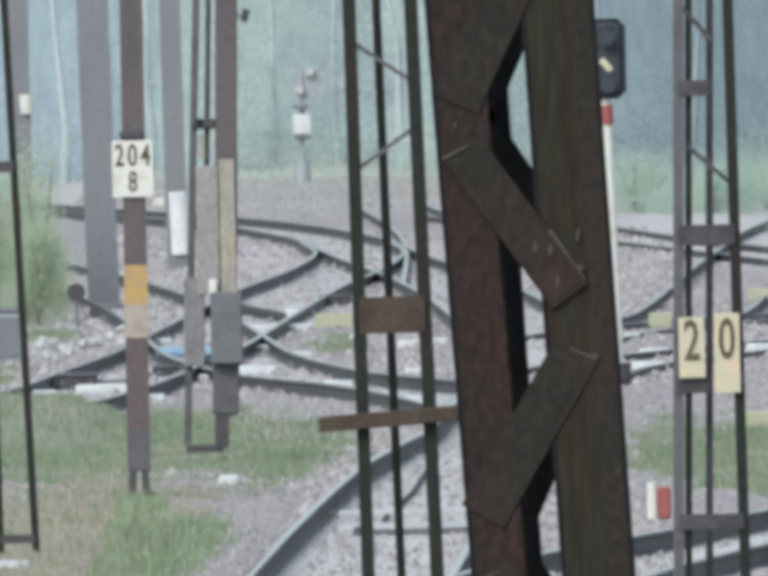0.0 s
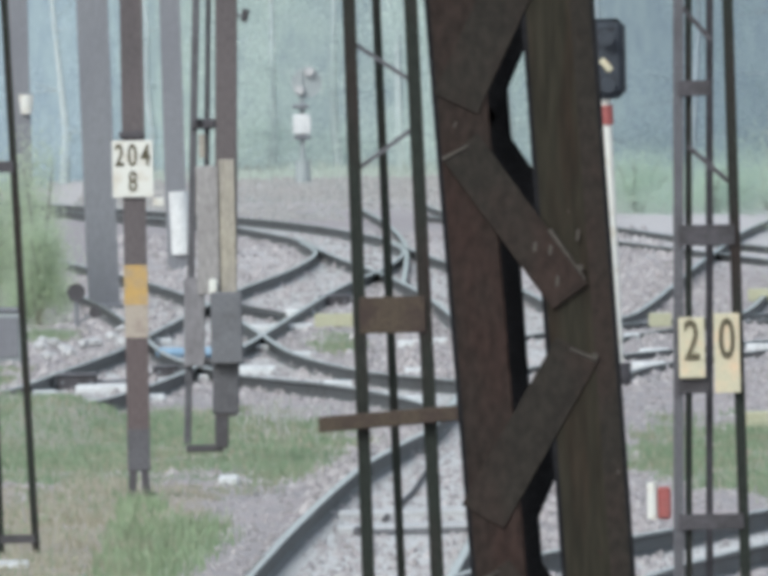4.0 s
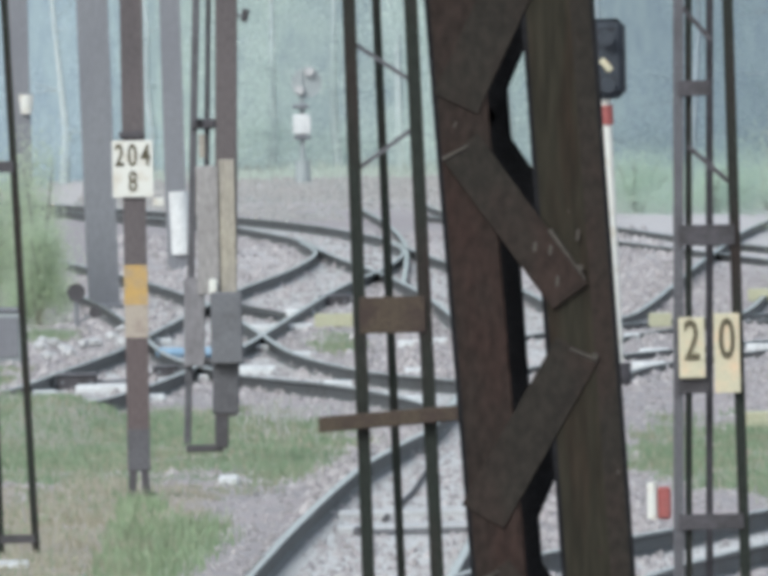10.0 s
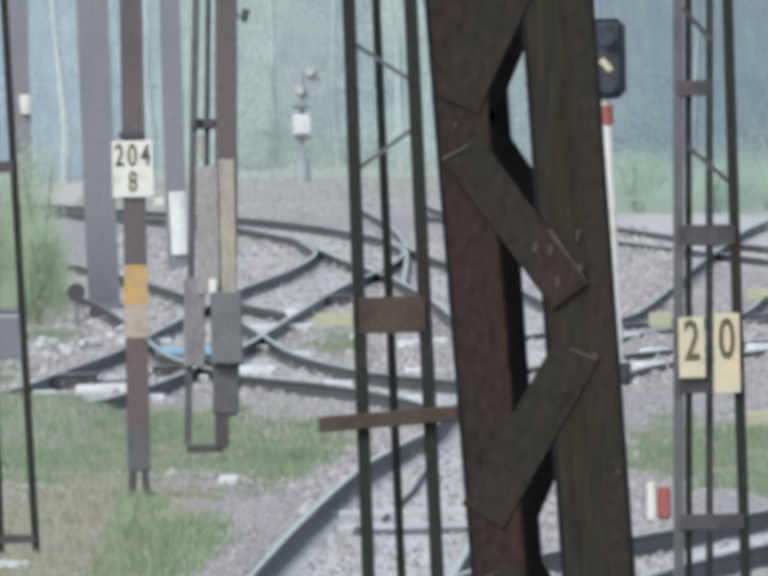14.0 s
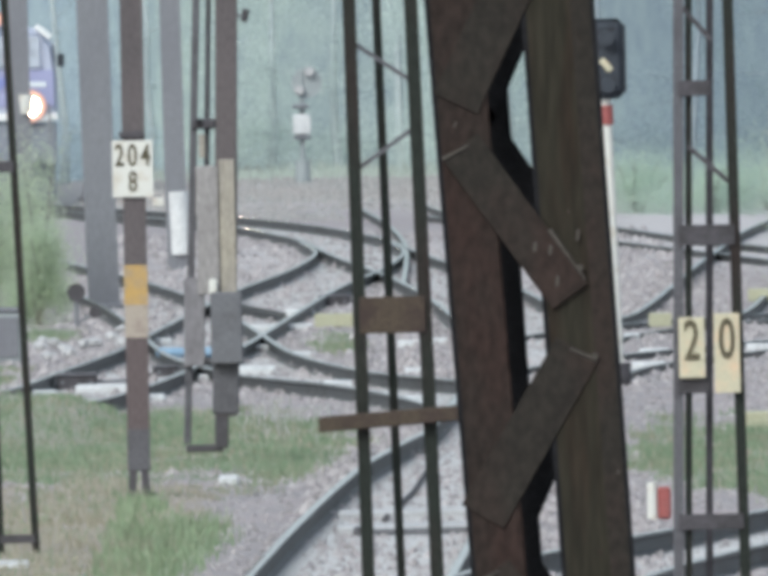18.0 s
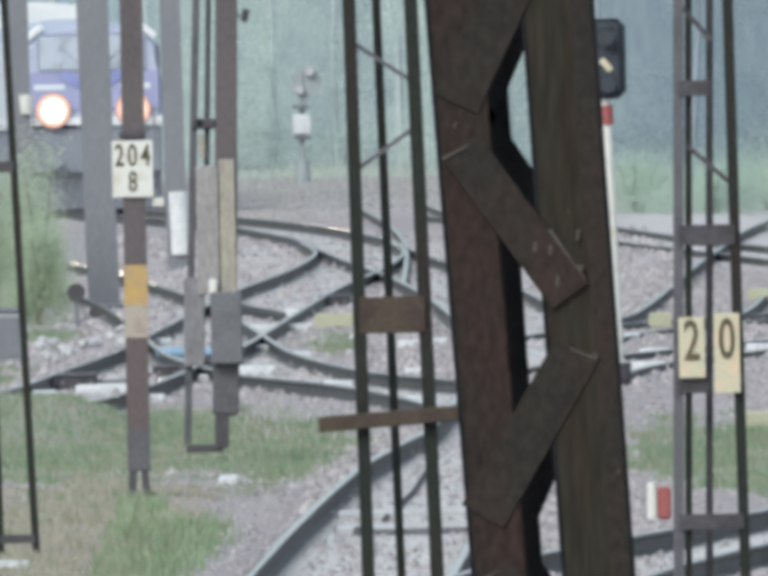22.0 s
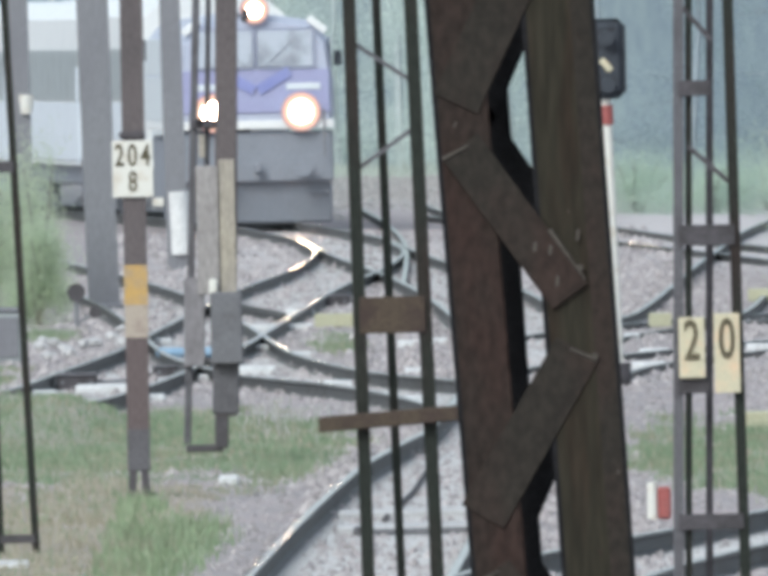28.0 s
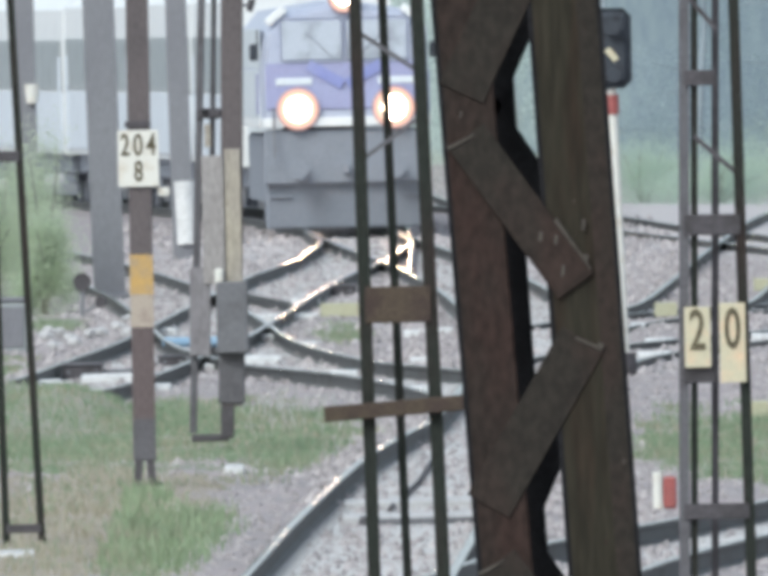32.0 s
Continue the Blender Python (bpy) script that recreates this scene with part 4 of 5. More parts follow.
for q, (x, y) in zip(sp.points, way):
    q.co = (x, y, -0.15, 1)
sp.use_endpoint_u = True
cu.materials.append(M_DARKGREY)
tagged(new("cable", cu), "thin dark cable lying between the rails", "cable")

# Short rail added for a dark band; its track is unknown.
sr = thing("short_rail", (-1.8, 413.5, -0.07), "short dark rusty rail added for a dark band between the tracks", "rail")
bm = B()
a, b = Vector((-0.4, 8, 0)), Vector((0.42, -8, 0))
for w, h, z in ((0.12, 0.02, -0.13), (0.03, 0.12, -0.07), (0.075, 0.05, 0.0)):
    beam(bm, a + Vector((0, 0, z)), b + Vector((0, 0, z)), w, h)
part("rail", bm, M_RAIL, sr)
cb = thing("relay_cabinet", (-4.85, 364, -0.15), "grey trackside relay cabinet beside the curve", "cabinet")
part("body", box(B(), (0.75, 0.5, 0.62), (0, 0, 0.31), None, 0.02), M_PALEGREY, cb)
part("lid", box(B(), (0.8, 0.55, 0.06), (0, 0, 0.65), None, 0.015), M_GREYSTEEL, cb)
part("door", box(B(), (0.62, 0.02, 0.5), (0, -0.257, 0.31), None, 0.006), M_GREYSTEEL, cb)


# ================= train =================
def loco():
    e = thing("locomotive", (-7, 660, 0), "blue electric locomotive with three lit headlamps and a white stripe", "locomotive")
    L, W = 15.7, 3.05
    part("underframe", box(B(), (2.7, L - 1.2, 0.5), (0, 0, 1.45), None, 0.05), M_UNDER, e)
    bm = B()
    prof = [(-1.5, 1.95), (-1.52, 2.9), (-1.43, 3.6), (-1.15, 3.94), (0, 4.12), (1.15, 3.94), (1.43, 3.6), (1.52, 2.9), (1.5, 1.95)]
    rows = []
    for y, s, drop in ((-L / 2 + 0.5, 0.93, 0.16), (-L / 2 + 0.75, 0.985, 0.05), (-L / 2 + 1.2, 1.0, 0.0), (L / 2 - 1.2, 1.0, 0.0), (L / 2 - 0.75, 0.985, 0.05), (L / 2 - 0.5, 0.93, 0.16)):
        rows.append([bm.verts.new((x * s, y - (0.0 if y > 0 else 0.25 * (1 - (z - 1.95) / 2.5)) + (0.25 * (1 - (z - 1.95) / 2.5) if y > 0 else 0.0), z - drop * (z - 1.95) / 2.5)) for x, z in prof])
    for a, b in zip(rows, rows[1:]):
        for i in range(len(prof) - 1):
            bm.faces.new((a[i], a[i + 1], b[i + 1], b[i]))
        bm.faces.new((a[-1], a[0], b[0], b[-1]))
    bm.faces.new(rows[0][::-1])
    bm.faces.new(rows[-1])
    bmesh.ops.recalc_face_normals(bm, faces=bm.faces)
    part("body", bm, M_PALE, e, "pale blue body")
    front = -L / 2

    def fy(z):
        return front + 0.5 - 0.25 * (1 - (z - 1.95) / 2.5)

    bm = B()
    box(bm, (2.86, 0.05, 0.85), (0, fy(2.55) - 0.01, 2.57), Euler((radians(-6), 0, 0)).to_matrix(), 0.02)
    part("front_panel", bm, M_BLUE, e, "deep blue lower front panel")
    for s in (-1, 1):
        part("side_panel", box(B(), (0.04, L - 2.2, 0.85), (s * 1.52, 0, 2.45), None, 0.01), M_SIDE, e, "pale grey-blue lower side")
        w = part("windscreen_frame", box(B(), (1.14, 0.05, 0.8), (s * 0.59, fy(3.4) - 0.02, 3.4), Euler((radians(-6), 0, 0)).to_matrix(), 0.06), M_PALE, e, "pale blue window surround")
        part("windscreen", box(B(), (1.06, 0.02, 0.7), (s * 0.585, fy(3.4) - 0.05, 3.4), Euler((radians(-6), 0, 0)).to_matrix(), 0.008), M_GLASS, w, "grey reflecting glass")
        part("wiper", beam(B(), (s * 0.18, fy(3.1) - 0.09, 3.05), (s * 0.7, fy(3.6) - 0.09, 3.55), 0.014, 0.012), M_UNDER, w, "dark windscreen wiper")
        part("chevron", beam(B(), (s * 0.04, fy(2.6) - 0.085, 2.6), (s * 0.66, fy(3.0) - 0.075, 2.96), 0.2, 0.012), M_VIVID, e, "bright blue chevron stripe")
        part("roof_corner_panel", box(B(), (0.44, 0.12, 0.15), (s * 1.22, fy(3.9) + 0.02, 3.85), Euler((0, s * radians(38), 0)).to_matrix(), 0.02), M_TRAINWHITE, e, "white roof corner panel")
        part("upper_side", box(B(), (0.03, L - 2.0, 0.72), (s * 1.505, 0, 3.26), None, 0.01), M_SIDE, e, "pale grey upper side")
        for yy in (front + 1.8, -front - 1.8):
            part("cab_window", box(B(), (0.03, 0.8, 0.42), (s * 1.515, yy, 3.4), None, 0.01), M_SIGNAL, e, "dark cab side window")
        part("side_stripe", box(B(), (0.05, L - 1.6, 0.17), (s * 1.52, 0, 1.93), None, 0.01), M_TRAINWHITE, e, "white stripe")
        part("skirt", box(B(), (0.06, L - 2.4, 1.05), (s * 1.33, 0, 1.0), None, 0.02), M_UNDER, e, "grey underframe skirt")
        part("blue_patch", box(B(), (0.03, 1.3, 0.75), (s * 1.535, front + 1.75, 2.45), None, 0.01), M_BLUE, e, "blue side panel below the cab window")
        part("mirror", box(B(), (0.16, 0.1, 0.3), (s * 1.62, front + 0.7, 3.2), None, 0.03), M_SIGNAL, e, "dark side mirror")
        # Lens and housing are oversized to carry the painted glare.
        hl = part("headlamp", rod(B(), (s * 0.86, fy(2.17) - 0.12, 2.17), (s * 0.86, fy(2.17) + 0.1, 2.17), 0.385, 0.385, 32), M_BLUE, e, "round headlamp housing")
        le = part("lamp_lens", rod(B(), (0, -0.012, 0), (0, 0.012, 0), 0.38, 0.38, 32), M_HEADLAMP, hl, "dazzling warm white lens, oversized for its painted glare")
        le.location = (s * 0.86, fy(2.17) - 0.13, 2.17)
        part("lamp_strip", box(B(), (0.66, 0.03, 0.13), (s * 0.92, fy(2.66) - 0.045, 2.66), Euler((radians(-6), 0, 0)).to_matrix(), 0.012), M_SIDE, e, "pale strip above the headlamp")
        part("buffer", rod(B(), (s * 0.87, front - 0.2, 1.08), (s * 0.87, front + 0.5, 1.08), 0.17, 0.12, 16), M_UNDER, e)
        part("handrail", rod(B(), (s * 1.3, front + 0.1, 1.3), (s * 1.3, front + 0.1, 2.2), 0.02, 0.02, 8), M_GREYSTEEL, e)
        part("step", box(B(), (0.4, 0.3, 0.05), (s * 1.2, front + 0.6, 0.6), None, 0.01), M_UNDER, e)
    part("white_stripe", box(B(), (2.98, 0.06, 0.17), (0, fy(1.98) - 0.03, 1.93), None, 0.01), M_TRAINWHITE, e, "white stripe")
    part("buffer_beam", box(B(), (2.96, 0.25, 0.98), (0, front + 0.42, 1.305), None, 0.03), M_UNDER, e)
    part("plough", box(B(), (2.92, 0.12, 1.0), (0, front + 0.6, 0.5), Euler((radians(12), 0, 0)).to_matrix(), 0.05), M_UNDER, e, "dark rail guard")
    part("coupling_hook", box(B(), (0.12, 0.45, 0.2), (0, front + 0.2, 1.08), None, 0.03), M_UNDER, e)
    tl = part("top_lamp", rod(B(), (0, front + 0.33, 4.16), (0, front + 0.9, 4.16), 0.285, 0.27, 20), M_BLUE, e, "roof headlamp housing")
    le = part("lamp_lens", rod(B(), (0, -0.012, 0), (0, 0.012, 0), 0.28, 0.28, 28), M_TOPLAMP, tl, "dazzling warm white lens, oversized for its painted glare")
    le.location = (0, front + 0.31, 4.16)
    for y in (-4, 4):
        for s in (-1, 1):
            part("bogie_frame", box(B(), (0.12, 3.4, 0.4), (s * 1.1, y, 0.75), None, 0.03), M_UNDER, e)
    for y in (-5.15, -2.85, 2.85, 5.15):
        bm = B()
        for s in (-1, 1):
            rod(bm, (s * 0.72, y, 0.59), (s * 0.82, y, 0.59), 0.59, 0.57, 20)
        rod(bm, (-0.75, y, 0.59), (0.75, y, 0.59), 0.09, 0.09, 10)
        bmesh.ops.translate(bm, vec=(0, -y, -0.59), verts=bm.verts)
        w = part("wheelset", bm, M_UNDER, e)
        w.location = (0, y, 0.59)
    return e


def coach(label):
    e = thing("passenger_coach", (-10, 700, 0), label, "railway coach", "coaches of the train")
    L = 24.5
    bm = B()
    prof = [(-1.4, 1.05), (-1.42, 3.5), (-1.4, 4.1), (-1.0, 4.42), (0, 4.52), (1.0, 4.42), (1.4, 4.1), (1.42, 3.5), (1.4, 1.05)]
    a = [bm.verts.new((x, -L / 2, z)) for x, z in prof]
    b = [bm.verts.new((x, L / 2, z)) for x, z in prof]
    for i in range(len(prof) - 1):
        bm.faces.new((a[i], a[i + 1], b[i + 1], b[i]))
    bm.faces.new((a[-1], a[0], b[0], b[-1]))
    bm.faces.new(a[::-1])
    bm.faces.new(b)
    bmesh.ops.recalc_face_normals(bm, faces=bm.faces)
    part("body", bm, M_TRAINWHITE, e, "white body and roof")
    for s in (-1, 1):
        part("lower_side", box(B(), (0.03, L - 0.4, 1.2), (s * 1.425, 0, 1.75), None, 0.01), M_COACHBLUE, e, "pale blue lower side")
        part("window_band", box(B(), (0.025, L - 0.8, 1.05), (s * 1.43, 0, 2.93), None, 0.008), M_BAND, e, "grey window band")
        for i in range(10):
            part("window", box(B(), (0.02, 1.4, 0.85), (s * 1.4355, -9.9 + 2.2 * i, 2.93), None, 0.002), M_COACHGLASS, e)
        for i in (-1, 1):
            part("door", box(B(), (0.02, 0.9, 2.0), (s * 1.447, i * 11.4, 2.1), None, 0.006), M_COACHBLUE, e)
    part("underframe", box(B(), (2.4, L - 2, 0.45), (0, 0, 0.85), None, 0.05), M_UNDER, e)
    for y in (-8.6, 8.6):
        bm = B()
        for s in (-1, 1):
            box(bm, (0.12, 3.2, 0.35), (s * 1.05, y, 0.6), None, 0.03)
            for q in (-1.25, 1.25):
                rod(bm, (s * 0.72, y + q, 0.46), (s * 0.82, y + q, 0.46), 0.46, 0.45, 16)
        part("bogie", bm, M_UNDER, e)
    part("end_wall", box(B(), (2.6, 0.06, 2.6), (0, -L / 2 - 0.02, 2.4), None, 0.02), M_SIDE, e, "grey end wall")
    part("gangway", box(B(), (1.3, 0.3, 2.3), (0, -L / 2 - 0.12, 2.3), None, 0.05), M_BLACK, e)
    return e


LOCO = loco()
COACHES = [coach("white and pale blue passenger coach behind the locomotive")]
for i in range(5):
    COACHES.append(copy_thing(COACHES[0], pose(-20, 760 + 30 * i, 0)))

# way along the main line, from its near end
o = MAIN[::-1]
S_LINE = np.concatenate([[0], np.cumsum(np.hypot(*np.diff(o, axis=0).T))])


def s_of_y(y):
    return float(np.interp(y, o[:, 1], S_LINE))


def at_s(s):
    return Vector((float(np.interp(s, S_LINE, o[:, 0])), float(np.interp(s, S_LINE, o[:, 1])), 0))


FRONT_T = [0, 17, 18.5, 20, 21.5, 23, 24, 25, 28, 29.5, 30, 31, 32]
FRONT_Y = [850, 677, 663, 648.4, 635.4, 621.8, 612.6, 603.0, 570.2, 554.6, 549.2, 538.6, 528]


def front_s(t):
    ts = np.arange(t - 0.6, t + 0.61, 0.2)
    y = [np.interp(u, FRONT_T, FRONT_Y) if u <= 32 else 528 - 10.6 * (u - 32) for u in ts]
    y = [v if u >= 0 else 850 - 10.06 * u for u, v in zip(ts, y)]
    return s_of_y(float(np.mean(y)))


def riding(t, behind, pivot):
    """The pose of a vehicle whose middle runs that far behind the train's front."""
    s = front_s(t) + behind
    a, b = at_s(s - pivot), at_s(s + pivot)
    mid = (a + b) / 2
    d = b - a
    z = float(dip(mid.y))
    return pose(mid.x, mid.y, z, 0, 0, math.degrees(math.atan2(d.y, d.x)) - 90)


# ================= plants and stones =================
def blades(name, n, region, hgt, wid, material, seed, label, want, bare=False):
    """A sward of bent blades where the cover allows it."""
    r = np.random.RandomState(seed)
    x, y = r.uniform(region[0], region[1], n * 6), r.uniform(region[2], region[3], n * 6)
    turf, soil = cover(x, y)
    chance = want(turf, soil)
    if bare:  # trodden gaps in the sward
        chance = chance * soft(bumps(x, y, 5.5, 31) + 0.5 * bumps(x, y * 0.5, 13, 32), -0.75, 0.35)
    keep = (r.rand(n * 6) < chance) & (near_track(x, y) + 0.35 * (x > 2.4) > 1.2)
    x, y = x[keep][:n], y[keep][:n]
    n = len(x)
    z = height(x, y) - 0.01
    h = hgt * r.uniform(0.4, 1.2, n) * (0.6 + 0.8 * np.clip(bumps(x, y, 4, 9) + 0.4, 0, 1))
    a = r.uniform(0, 6.28, n)
    lean = r.uniform(0.1, 0.6, n) * h
    dx, dy = np.cos(a), np.sin(a)
    w = wid * r.uniform(0.6, 1.4, n)
    px, py = w, np.zeros(n)
    v = np.empty((n, 5, 3))
    v[:, 0] = np.column_stack([x - px, y - py, z])
    v[:, 1] = np.column_stack([x + px, y + py, z])
    v[:, 2] = np.column_stack([x + px * 0.7 + dx * lean * 0.35, y + dy * lean * 0.35, z + h * 0.6])
    v[:, 3] = np.column_stack([x - px * 0.7 + dx * lean * 0.35, y + dy * lean * 0.35, z + h * 0.6])
    v[:, 4] = np.column_stack([x + dx * lean, y + dy * lean, z + h])
    f = []
    for i in range(n):
        k = 5 * i
        f.append((k, k + 1, k + 2, k + 3))
        f.append((k + 3, k + 2, k + 4))
    me = bpy.data.meshes.new(name)
    me.from_pydata(v.reshape(-1, 3).tolist(), [], f)
    me.materials.append(material)
    return tagged(new(name, me), label, "grass", kind="stuff")


blades("grass", 42000, (-6, 5, 208, 400), 0.095, 0.006, M_GRASS, 11, "short fresh green grass between the tracks", lambda t, s: t * (1 - 0.95 * s), True)
blades("dry_grass", 18000, (-5, 4.5, 208, 380), 0.085, 0.005, M_DRY, 12, "dry brownish grass on trodden soil", lambda t, s: 0.35 * t + 0.6 * s)

blades("dry_scrub", 11000, (-7, 4, 650, 703), 0.12, 0.03, M_SCRUB, 13, "dry scrub on the bank below the wood, paled for the mist", lambda t, s: 0.6 + 0 * t)
blades("tall_scrub", 5200, (-7, 10, 688, 700), 0.34, 0.022, M_MEADOW, 17, "tall grass along the edge of the wood, paled for the mist", lambda t, s: 0.6 + 0 * t)
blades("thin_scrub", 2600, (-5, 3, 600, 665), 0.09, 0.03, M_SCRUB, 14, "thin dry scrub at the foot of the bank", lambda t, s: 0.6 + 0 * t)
blades("tall_weeds", 1300, (-2.3, -1.15, 222, 256), 0.19, 0.008, M_WEED, 15, "taller green weeds beside the main track", lambda t, s: 0.8 * t)
blades("dry_stalks", 160, (-1.5, -0.1, 290, 314), 0.17, 0.007, M_SCRUB, 16, "pale dry stalks between the grass and the crossing", lambda t, s: 0.4 + 0 * t)


def stones(n, region, seed, big=1.0):
    r = np.random.RandomState(seed)
    x, y = r.uniform(region[0], region[1], n * 4), r.uniform(region[2], region[3], n * 4)
    turf, soil = cover(x, y)
    keep = r.rand(n * 4) < np.clip(1.03 - turf - 0.9 * soil, 0.03, 1)
    x, y = x[keep][:n], y[keep][:n]
    n = len(x)
    z = height(x, y)
    base = np.array([(1, 0, 0), (-1, 0, 0), (0, 1, 0), (0, -1, 0), (0, 0, 1), (0, 0, -1)], float)
    tri = [(0, 2, 4), (2, 1, 4), (1, 3, 4), (3, 0, 4), (2, 0, 5), (1, 2, 5), (3, 1, 5), (0, 3, 5)]
    size = big * r.uniform(0.014, 0.034, n) * (1 + 0.4 * (r.rand(n) < 0.03))
    v = base[None] * (1 + 0.45 * r.uniform(-1, 1, (n, 6, 3))) * size[:, None, None] + 0.3 * size[:, None, None] * r.uniform(-1, 1, (n, 6, 3))
    v += np.column_stack([x, y, z + size * 0.05])[:, None, :]
    f = (np.array(tri)[None] + 6 * np.arange(n)[:, None, None]).reshape(-1, 3)
    me = bpy.data.meshes.new("ballast_stones")
    me.from_pydata(v.reshape(-1, 3).tolist(), [], f.tolist())
    me.materials.append(M_STONE)
    return tagged(new("ballast_stones", me), "loose pale grey ballast stones between the rails", "ballast", kind="stuff")


stones(30000, (-6, 6, 208, 480), 21)
stones(7000, (-0.7, 2.4, 206, 310), 22, 0.85)
stones(9000, (-5, 5, 330, 560), 23, 2.0)
stones(2600, (-0.7, 2.2, 208, 300), 24, 1.6)


def bush(x, y, w, h, n, seed, label, leaf):
    """A shrub: a few bent stems and many small leaves in uneven clumps."""
    r = np.random.RandomState(seed)
    z0 = float(height(np.array([x]), np.array([y]))[0])
    e = thing("bush", (x, y, z0 - 0.05), label, "bush", "bushes beside the tracks")
    clumps = []
    for i in range(9):
        a, rr, hh = r.uniform(0, 6.28), w * r.uniform(0.1, 0.5), h * r.uniform(0.35, 0.95)
        tip = Vector((math.cos(a) * rr, math.sin(a) * rr, hh))
        mid = tip * 0.5 + Vector((r.uniform(-0.1, 0.1), r.uniform(-0.1, 0.1), 0.1 * h))
        bm = B()
        rod(bm, (0.1 * tip.x, 0.1 * tip.y, 0), mid, 0.03, 0.02, 6)
        rod(bm, mid, tip, 0.02, 0.008, 6)
        part("stem", bm, M_BARK, e)
        clumps += [tip, mid, tip + Vector((r.uniform(-0.3, 0.3) * w, r.uniform(-0.3, 0.3) * w, r.uniform(-0.25, 0.05) * h))]
    for i in range(16):
        clumps.append(Vector((r.uniform(-0.6, 0.6) * w, r.uniform(-0.5, 0.5) * w, r.uniform(0.03, 0.4) * h)))
    c = np.array([tuple(q) for q in clumps])
    pick = r.randint(0, len(c), n)
    p = c[pick] + r.normal(0, 1, (n, 3)) * np.array([0.16 * w, 0.16 * w, 0.12 * h])
    p[:, 2] = np.maximum(p[:, 2], 0.05)
    s = r.uniform(0.011, 0.025, n)
    u = r.normal(0, 1, (n, 3))
    u /= np.linalg.norm(u, axis=1)[:, None]
    q = np.cross(u, r.normal(0, 1, (n, 3)))
    q /= np.linalg.norm(q, axis=1)[:, None]
    v = np.stack([p - u * s[:, None], p + q * s[:, None] * 0.5, p + u * s[:, None], p - q * s[:, None] * 0.5], 1)
    me = bpy.data.meshes.new("leaves")
    me.from_pydata(v.reshape(-1, 3).tolist(), [], np.arange(4 * n).reshape(-1, 4).tolist())
    part("foliage", me, leaf, e, "green leaves with mist put into their colour")
    return e


for i, (x, y, w, h) in enumerate([(-4.8, 408, 0.6, 1.3), (-5.65, 418, 1.1, 1.9), (-5.1, 428, 0.7, 2.3), (-6.9, 432, 1.4, 2.1), (-5.5, 444, 1.2, 1.8),
                                  (5.2, 600, 1.8, 1.3), (6.6, 592, 2.0, 1.5), (8.0, 606, 2.0, 1.4), (9.4, 596, 2.2, 1.7), (6.8, 455, 1.5, 2.3), (7.3, 440, 1.4, 1.9)]):
    bush(x, y, w, h, 17000 if y < 500 else 26000, 40 + i, "green bush beside the tracks, leaves paled for the mist" if y < 500 else "low bush at the foot of the wood, leaves paled for the mist", M_MISTGREEN if y < 500 else M_LEAF)

# Tree colours far paler than foliage and bark: mist painted in.
M_MISTPALE = mat("mist_pale_leaf", (0.68, 0.76, 0.71), 0.6, 0, 0.05, 0.6, 6, 0, (0.66, 0.74, 0.73), 0.5, 1, 0.05, 0.1, 0.5)
M_MISTBLUE = mat("mist_blue_leaf", (0.58, 0.67, 0.72), 0.6, 0, 0.05, 0.6, 6, 0, (0.62, 0.72, 0.74), 0.5, 1, 0.06, 0.1, 0.5)
M_MISTDARK = mat("mist_dark_leaf", (0.4, 0.48, 0.5), 0.6, 0, 0.05, 0.6, 6, 0, (0.36, 0.44, 0.5), 0.5, 1, 0.06, 0.1, 0.5)
M_MISTBARK = mat("mist_pale_bark", (0.43, 0.48, 0.49), 0.9, 0, 0.1, 2, 20, 0.1, (0.47, 0.52, 0.53), 0.5)
M_MISTGREYBARK = mat("mist_grey_bark", (0.27, 0.315, 0.35), 0.9, 0, 0.1, 2, 20, 0.1, (0.3, 0.345, 0.37), 0.5)


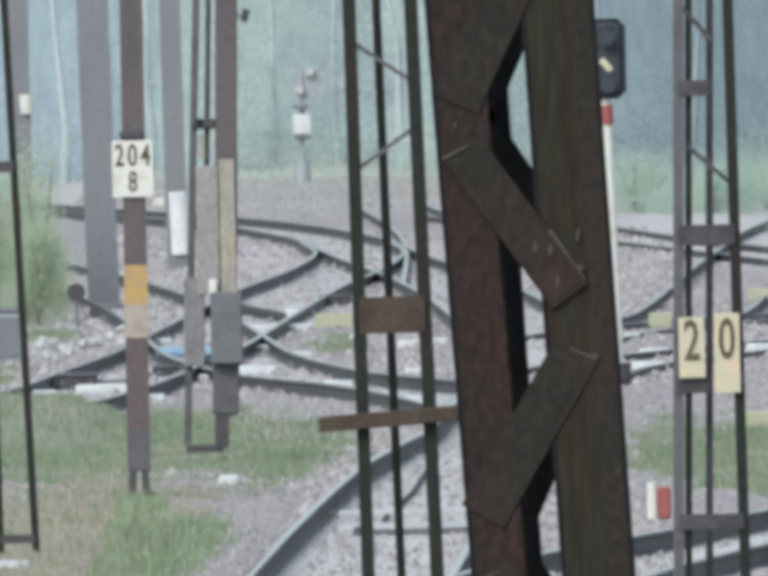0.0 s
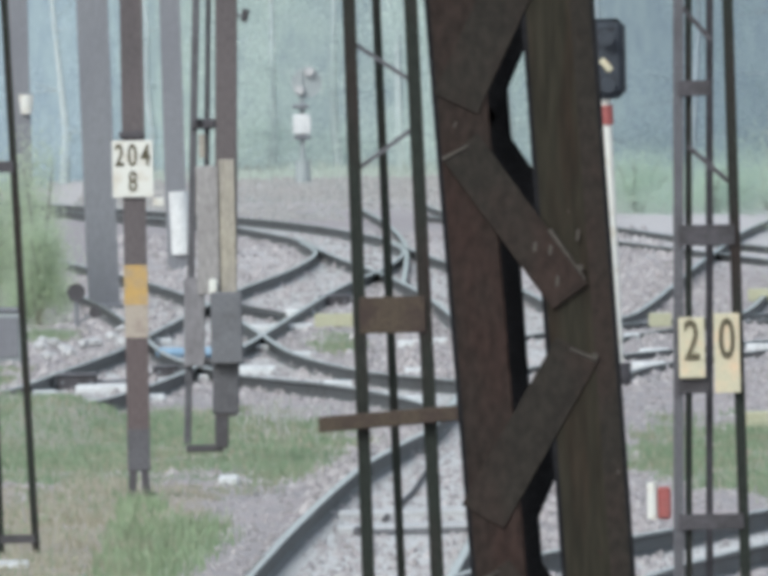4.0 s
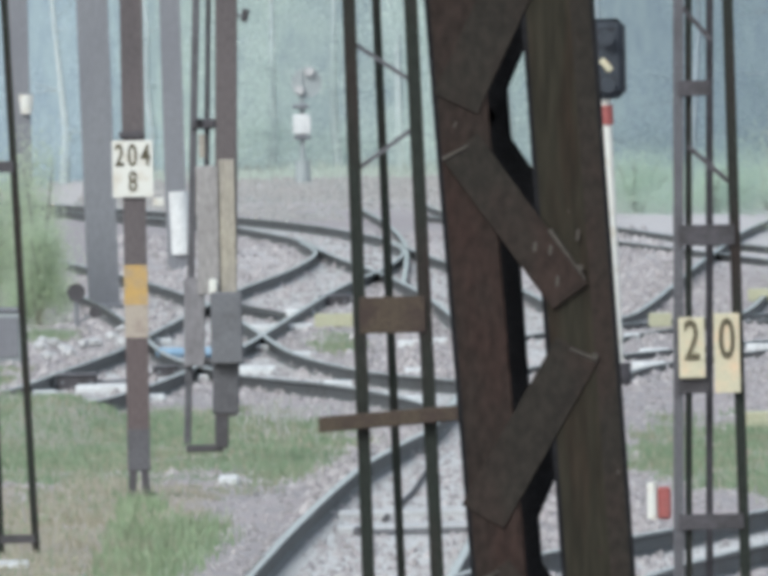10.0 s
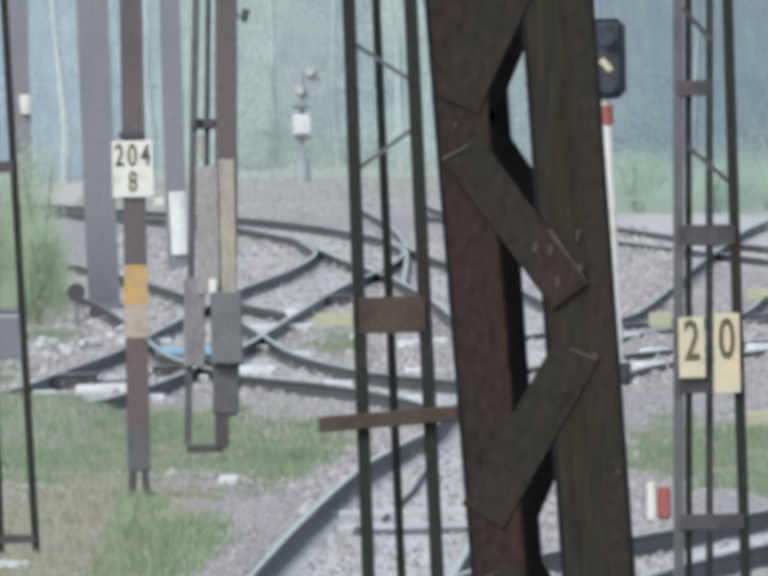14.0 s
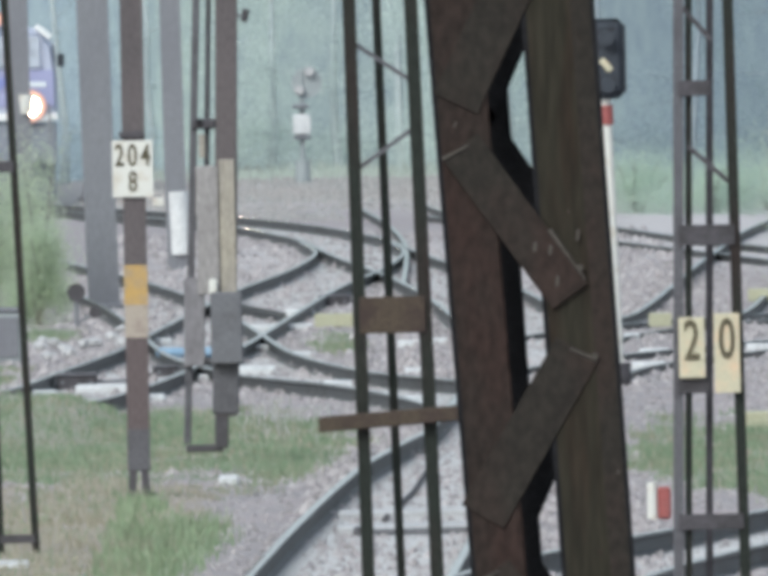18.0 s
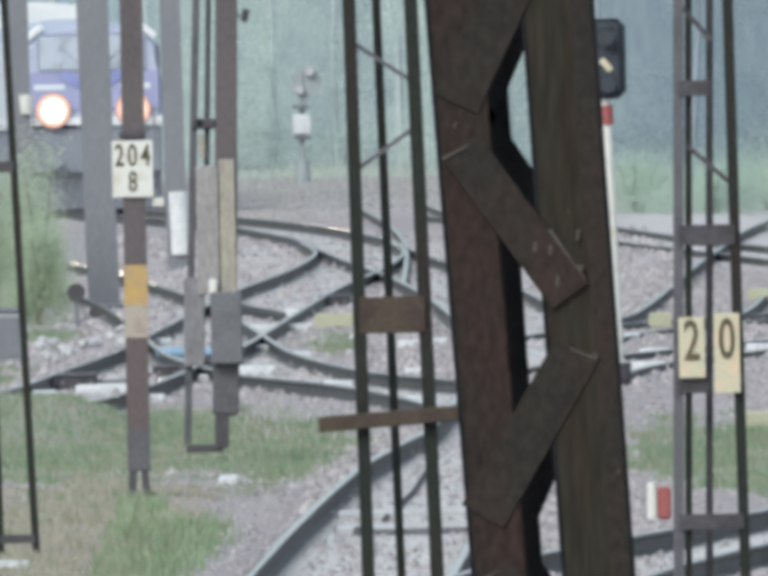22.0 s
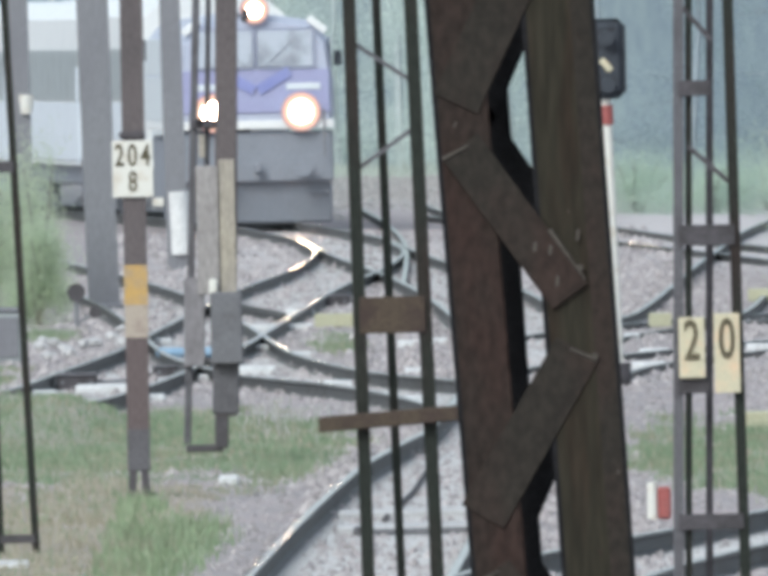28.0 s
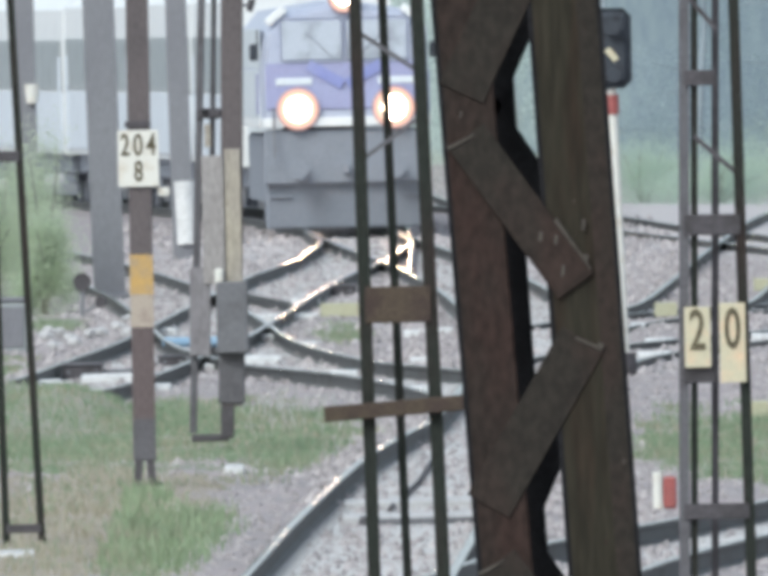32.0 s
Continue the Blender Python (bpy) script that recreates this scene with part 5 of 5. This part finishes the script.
def tree(x, y, h, w, n, seed, label, leaf, bark):
    """A tree at the wood's edge: a tapered bent trunk, limbs, and leaves in loose clumps down to the undergrowth."""
    r = np.random.RandomState(seed)
    z0 = float(height(np.array([x]), np.array([y]))[0])
    e = thing("tree", (x, y, z0 - 0.1), label, "tree", "trees at the edge of the wood")
    bm = B()
    p, rad = Vector((0, 0, 0)), 0.13
    spine = [p]
    for i in range(6):
        q = p + Vector((r.uniform(-0.12, 0.12), r.uniform(-0.1, 0.1), h / 6.5))
        rod(bm, p, q, rad, rad * 0.8, 8)
        p, rad = q, rad * 0.8
        spine.append(p)
    part("trunk", bm, bark, e)
    clumps = []
    for i in range(11):
        b = spine[1 + i % 5] - Vector((0, 0, r.uniform(0, 0.5)))
        a, ln = r.uniform(0, 6.28), w * r.uniform(0.25, 0.55)
        t = b + Vector((math.cos(a) * ln, math.sin(a) * ln, r.uniform(-0.2, 0.6)))
        part("limb", rod(B(), b, t, 0.022, 0.006, 6), bark, e)
        clumps += [t, (b + t) / 2 + Vector((0, 0, 0.1)), t + Vector((r.uniform(-0.4, 0.4), r.uniform(-0.3, 0.3), r.uniform(-0.9, -0.2)))]
    for i in range(12):
        clumps.append(Vector((r.uniform(-0.5, 0.5) * w, r.uniform(-0.4, 0.4) * w, r.uniform(0.1, 1.4))))
    c = np.array([tuple(q) for q in clumps])
    off = r.normal(0, 1, (n, 3)) * np.array([0.3, 0.3, 0.34])
    at = c[r.randint(0, len(c), n)] + off
    at[:, 2] = np.maximum(at[:, 2], 0.05)
    s = r.uniform(0.014, 0.032, n)
    face = off / np.linalg.norm(off, axis=1)[:, None] + at / np.array([w, w, h]) + np.array([0, 0, 0.5]) + 0.25 * r.normal(0, 1, (n, 3))
    u = np.cross(face, r.normal(0, 1, (n, 3)))
    u /= np.linalg.norm(u, axis=1)[:, None]
    q = np.cross(u, face)
    q /= np.linalg.norm(q, axis=1)[:, None]
    v = np.stack([at - u * s[:, None], at + q * s[:, None] * 0.6, at + u * s[:, None], at - q * s[:, None] * 0.6], 1)
    me = bpy.data.meshes.new("crown")
    me.from_pydata(v.reshape(-1, 3).tolist(), [], np.arange(4 * n).reshape(-1, 4).tolist())
    part("crown", me, leaf, e, "foliage with the mist painted into its colour")
    return e


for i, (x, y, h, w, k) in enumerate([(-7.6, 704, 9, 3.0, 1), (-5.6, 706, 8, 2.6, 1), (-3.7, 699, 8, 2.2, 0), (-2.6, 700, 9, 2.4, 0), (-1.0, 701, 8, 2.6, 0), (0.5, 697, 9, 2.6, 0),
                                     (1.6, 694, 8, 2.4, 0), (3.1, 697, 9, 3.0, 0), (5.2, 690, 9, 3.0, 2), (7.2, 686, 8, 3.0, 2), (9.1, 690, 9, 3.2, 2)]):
    tree(x, y, h, w, 15000, 140 + i, ("tree at the edge of the wood, coloured pale for the mist", "tree at the edge of the wood, coloured blue-grey for the mist", "tree at the edge of the wood, coloured darker blue-green for the mist")[k], (M_MISTPALE, M_MISTBLUE, M_MISTDARK)[k], (M_MISTBARK, M_MISTBARK, M_MISTGREYBARK)[k])

# ================= the tracks with their sleepers =================
railway("main_track", MAIN, "curving main track with wet rails on concrete sleepers", 204, 372)
railway("left_track", LEFT, "diverging track with wet rails on concrete sleepers", 290, 440, -0.005)
railway("crossing_track", CROSS, "crossing track with wet rails on concrete sleepers", 300, 400, -0.01)
railway("right_track", RIGHT, "siding with wet rails on concrete sleepers", 206, 250, -0.005)
railway("joining_track", JOIN, "track joining the far curve on pale ballast", 480, 540, -0.03)
railway("far_track", FAR_RIGHT, "far track curving away on pale ballast", 505, 560, -0.06)
railway("branch_track", BRANCH, "branching track on pale ballast", 330, 392, -0.09)
railway("ladder_track", LADDER, "track of the points ladder with wet rails", 380, 412, -0.1)
railway("diverging_track", DIVERGE, "straight track leading away on pale ballast", 398, 470, -0.03)


# ================= what moves =================
def motions():
    ts = [0.0, 4.0, 8.0, 12.0] + [15.0 + 0.5 * i for i in range(35)]
    walk(LOCO, [(t, riding(t, 7.85, 4.0)) for t in ts])
    for k, c in enumerate(COACHES):
        walk(c, [(t, riding(t, 15.7 + 0.6 + 12.5 + 25.3 * k, 8.6)) for t in ts])
    s0 = front_s(0.0)
    for w in LOCO.children:
        if w.name.startswith("wheelset"):
            at = w.location.copy()
            rows = []
            for i in range(428):
                t = min(32.0, i * 0.075)
                rows.append((t, Matrix.Translation(at) @ Matrix.Rotation((s0 - front_s(t)) / 0.59, 4, "X")))
            rows.append((32.0, Matrix.Translation(at) @ Matrix.Rotation((s0 - front_s(32.0)) / 0.59, 4, "X")))
            walk(w, rows)


motions()
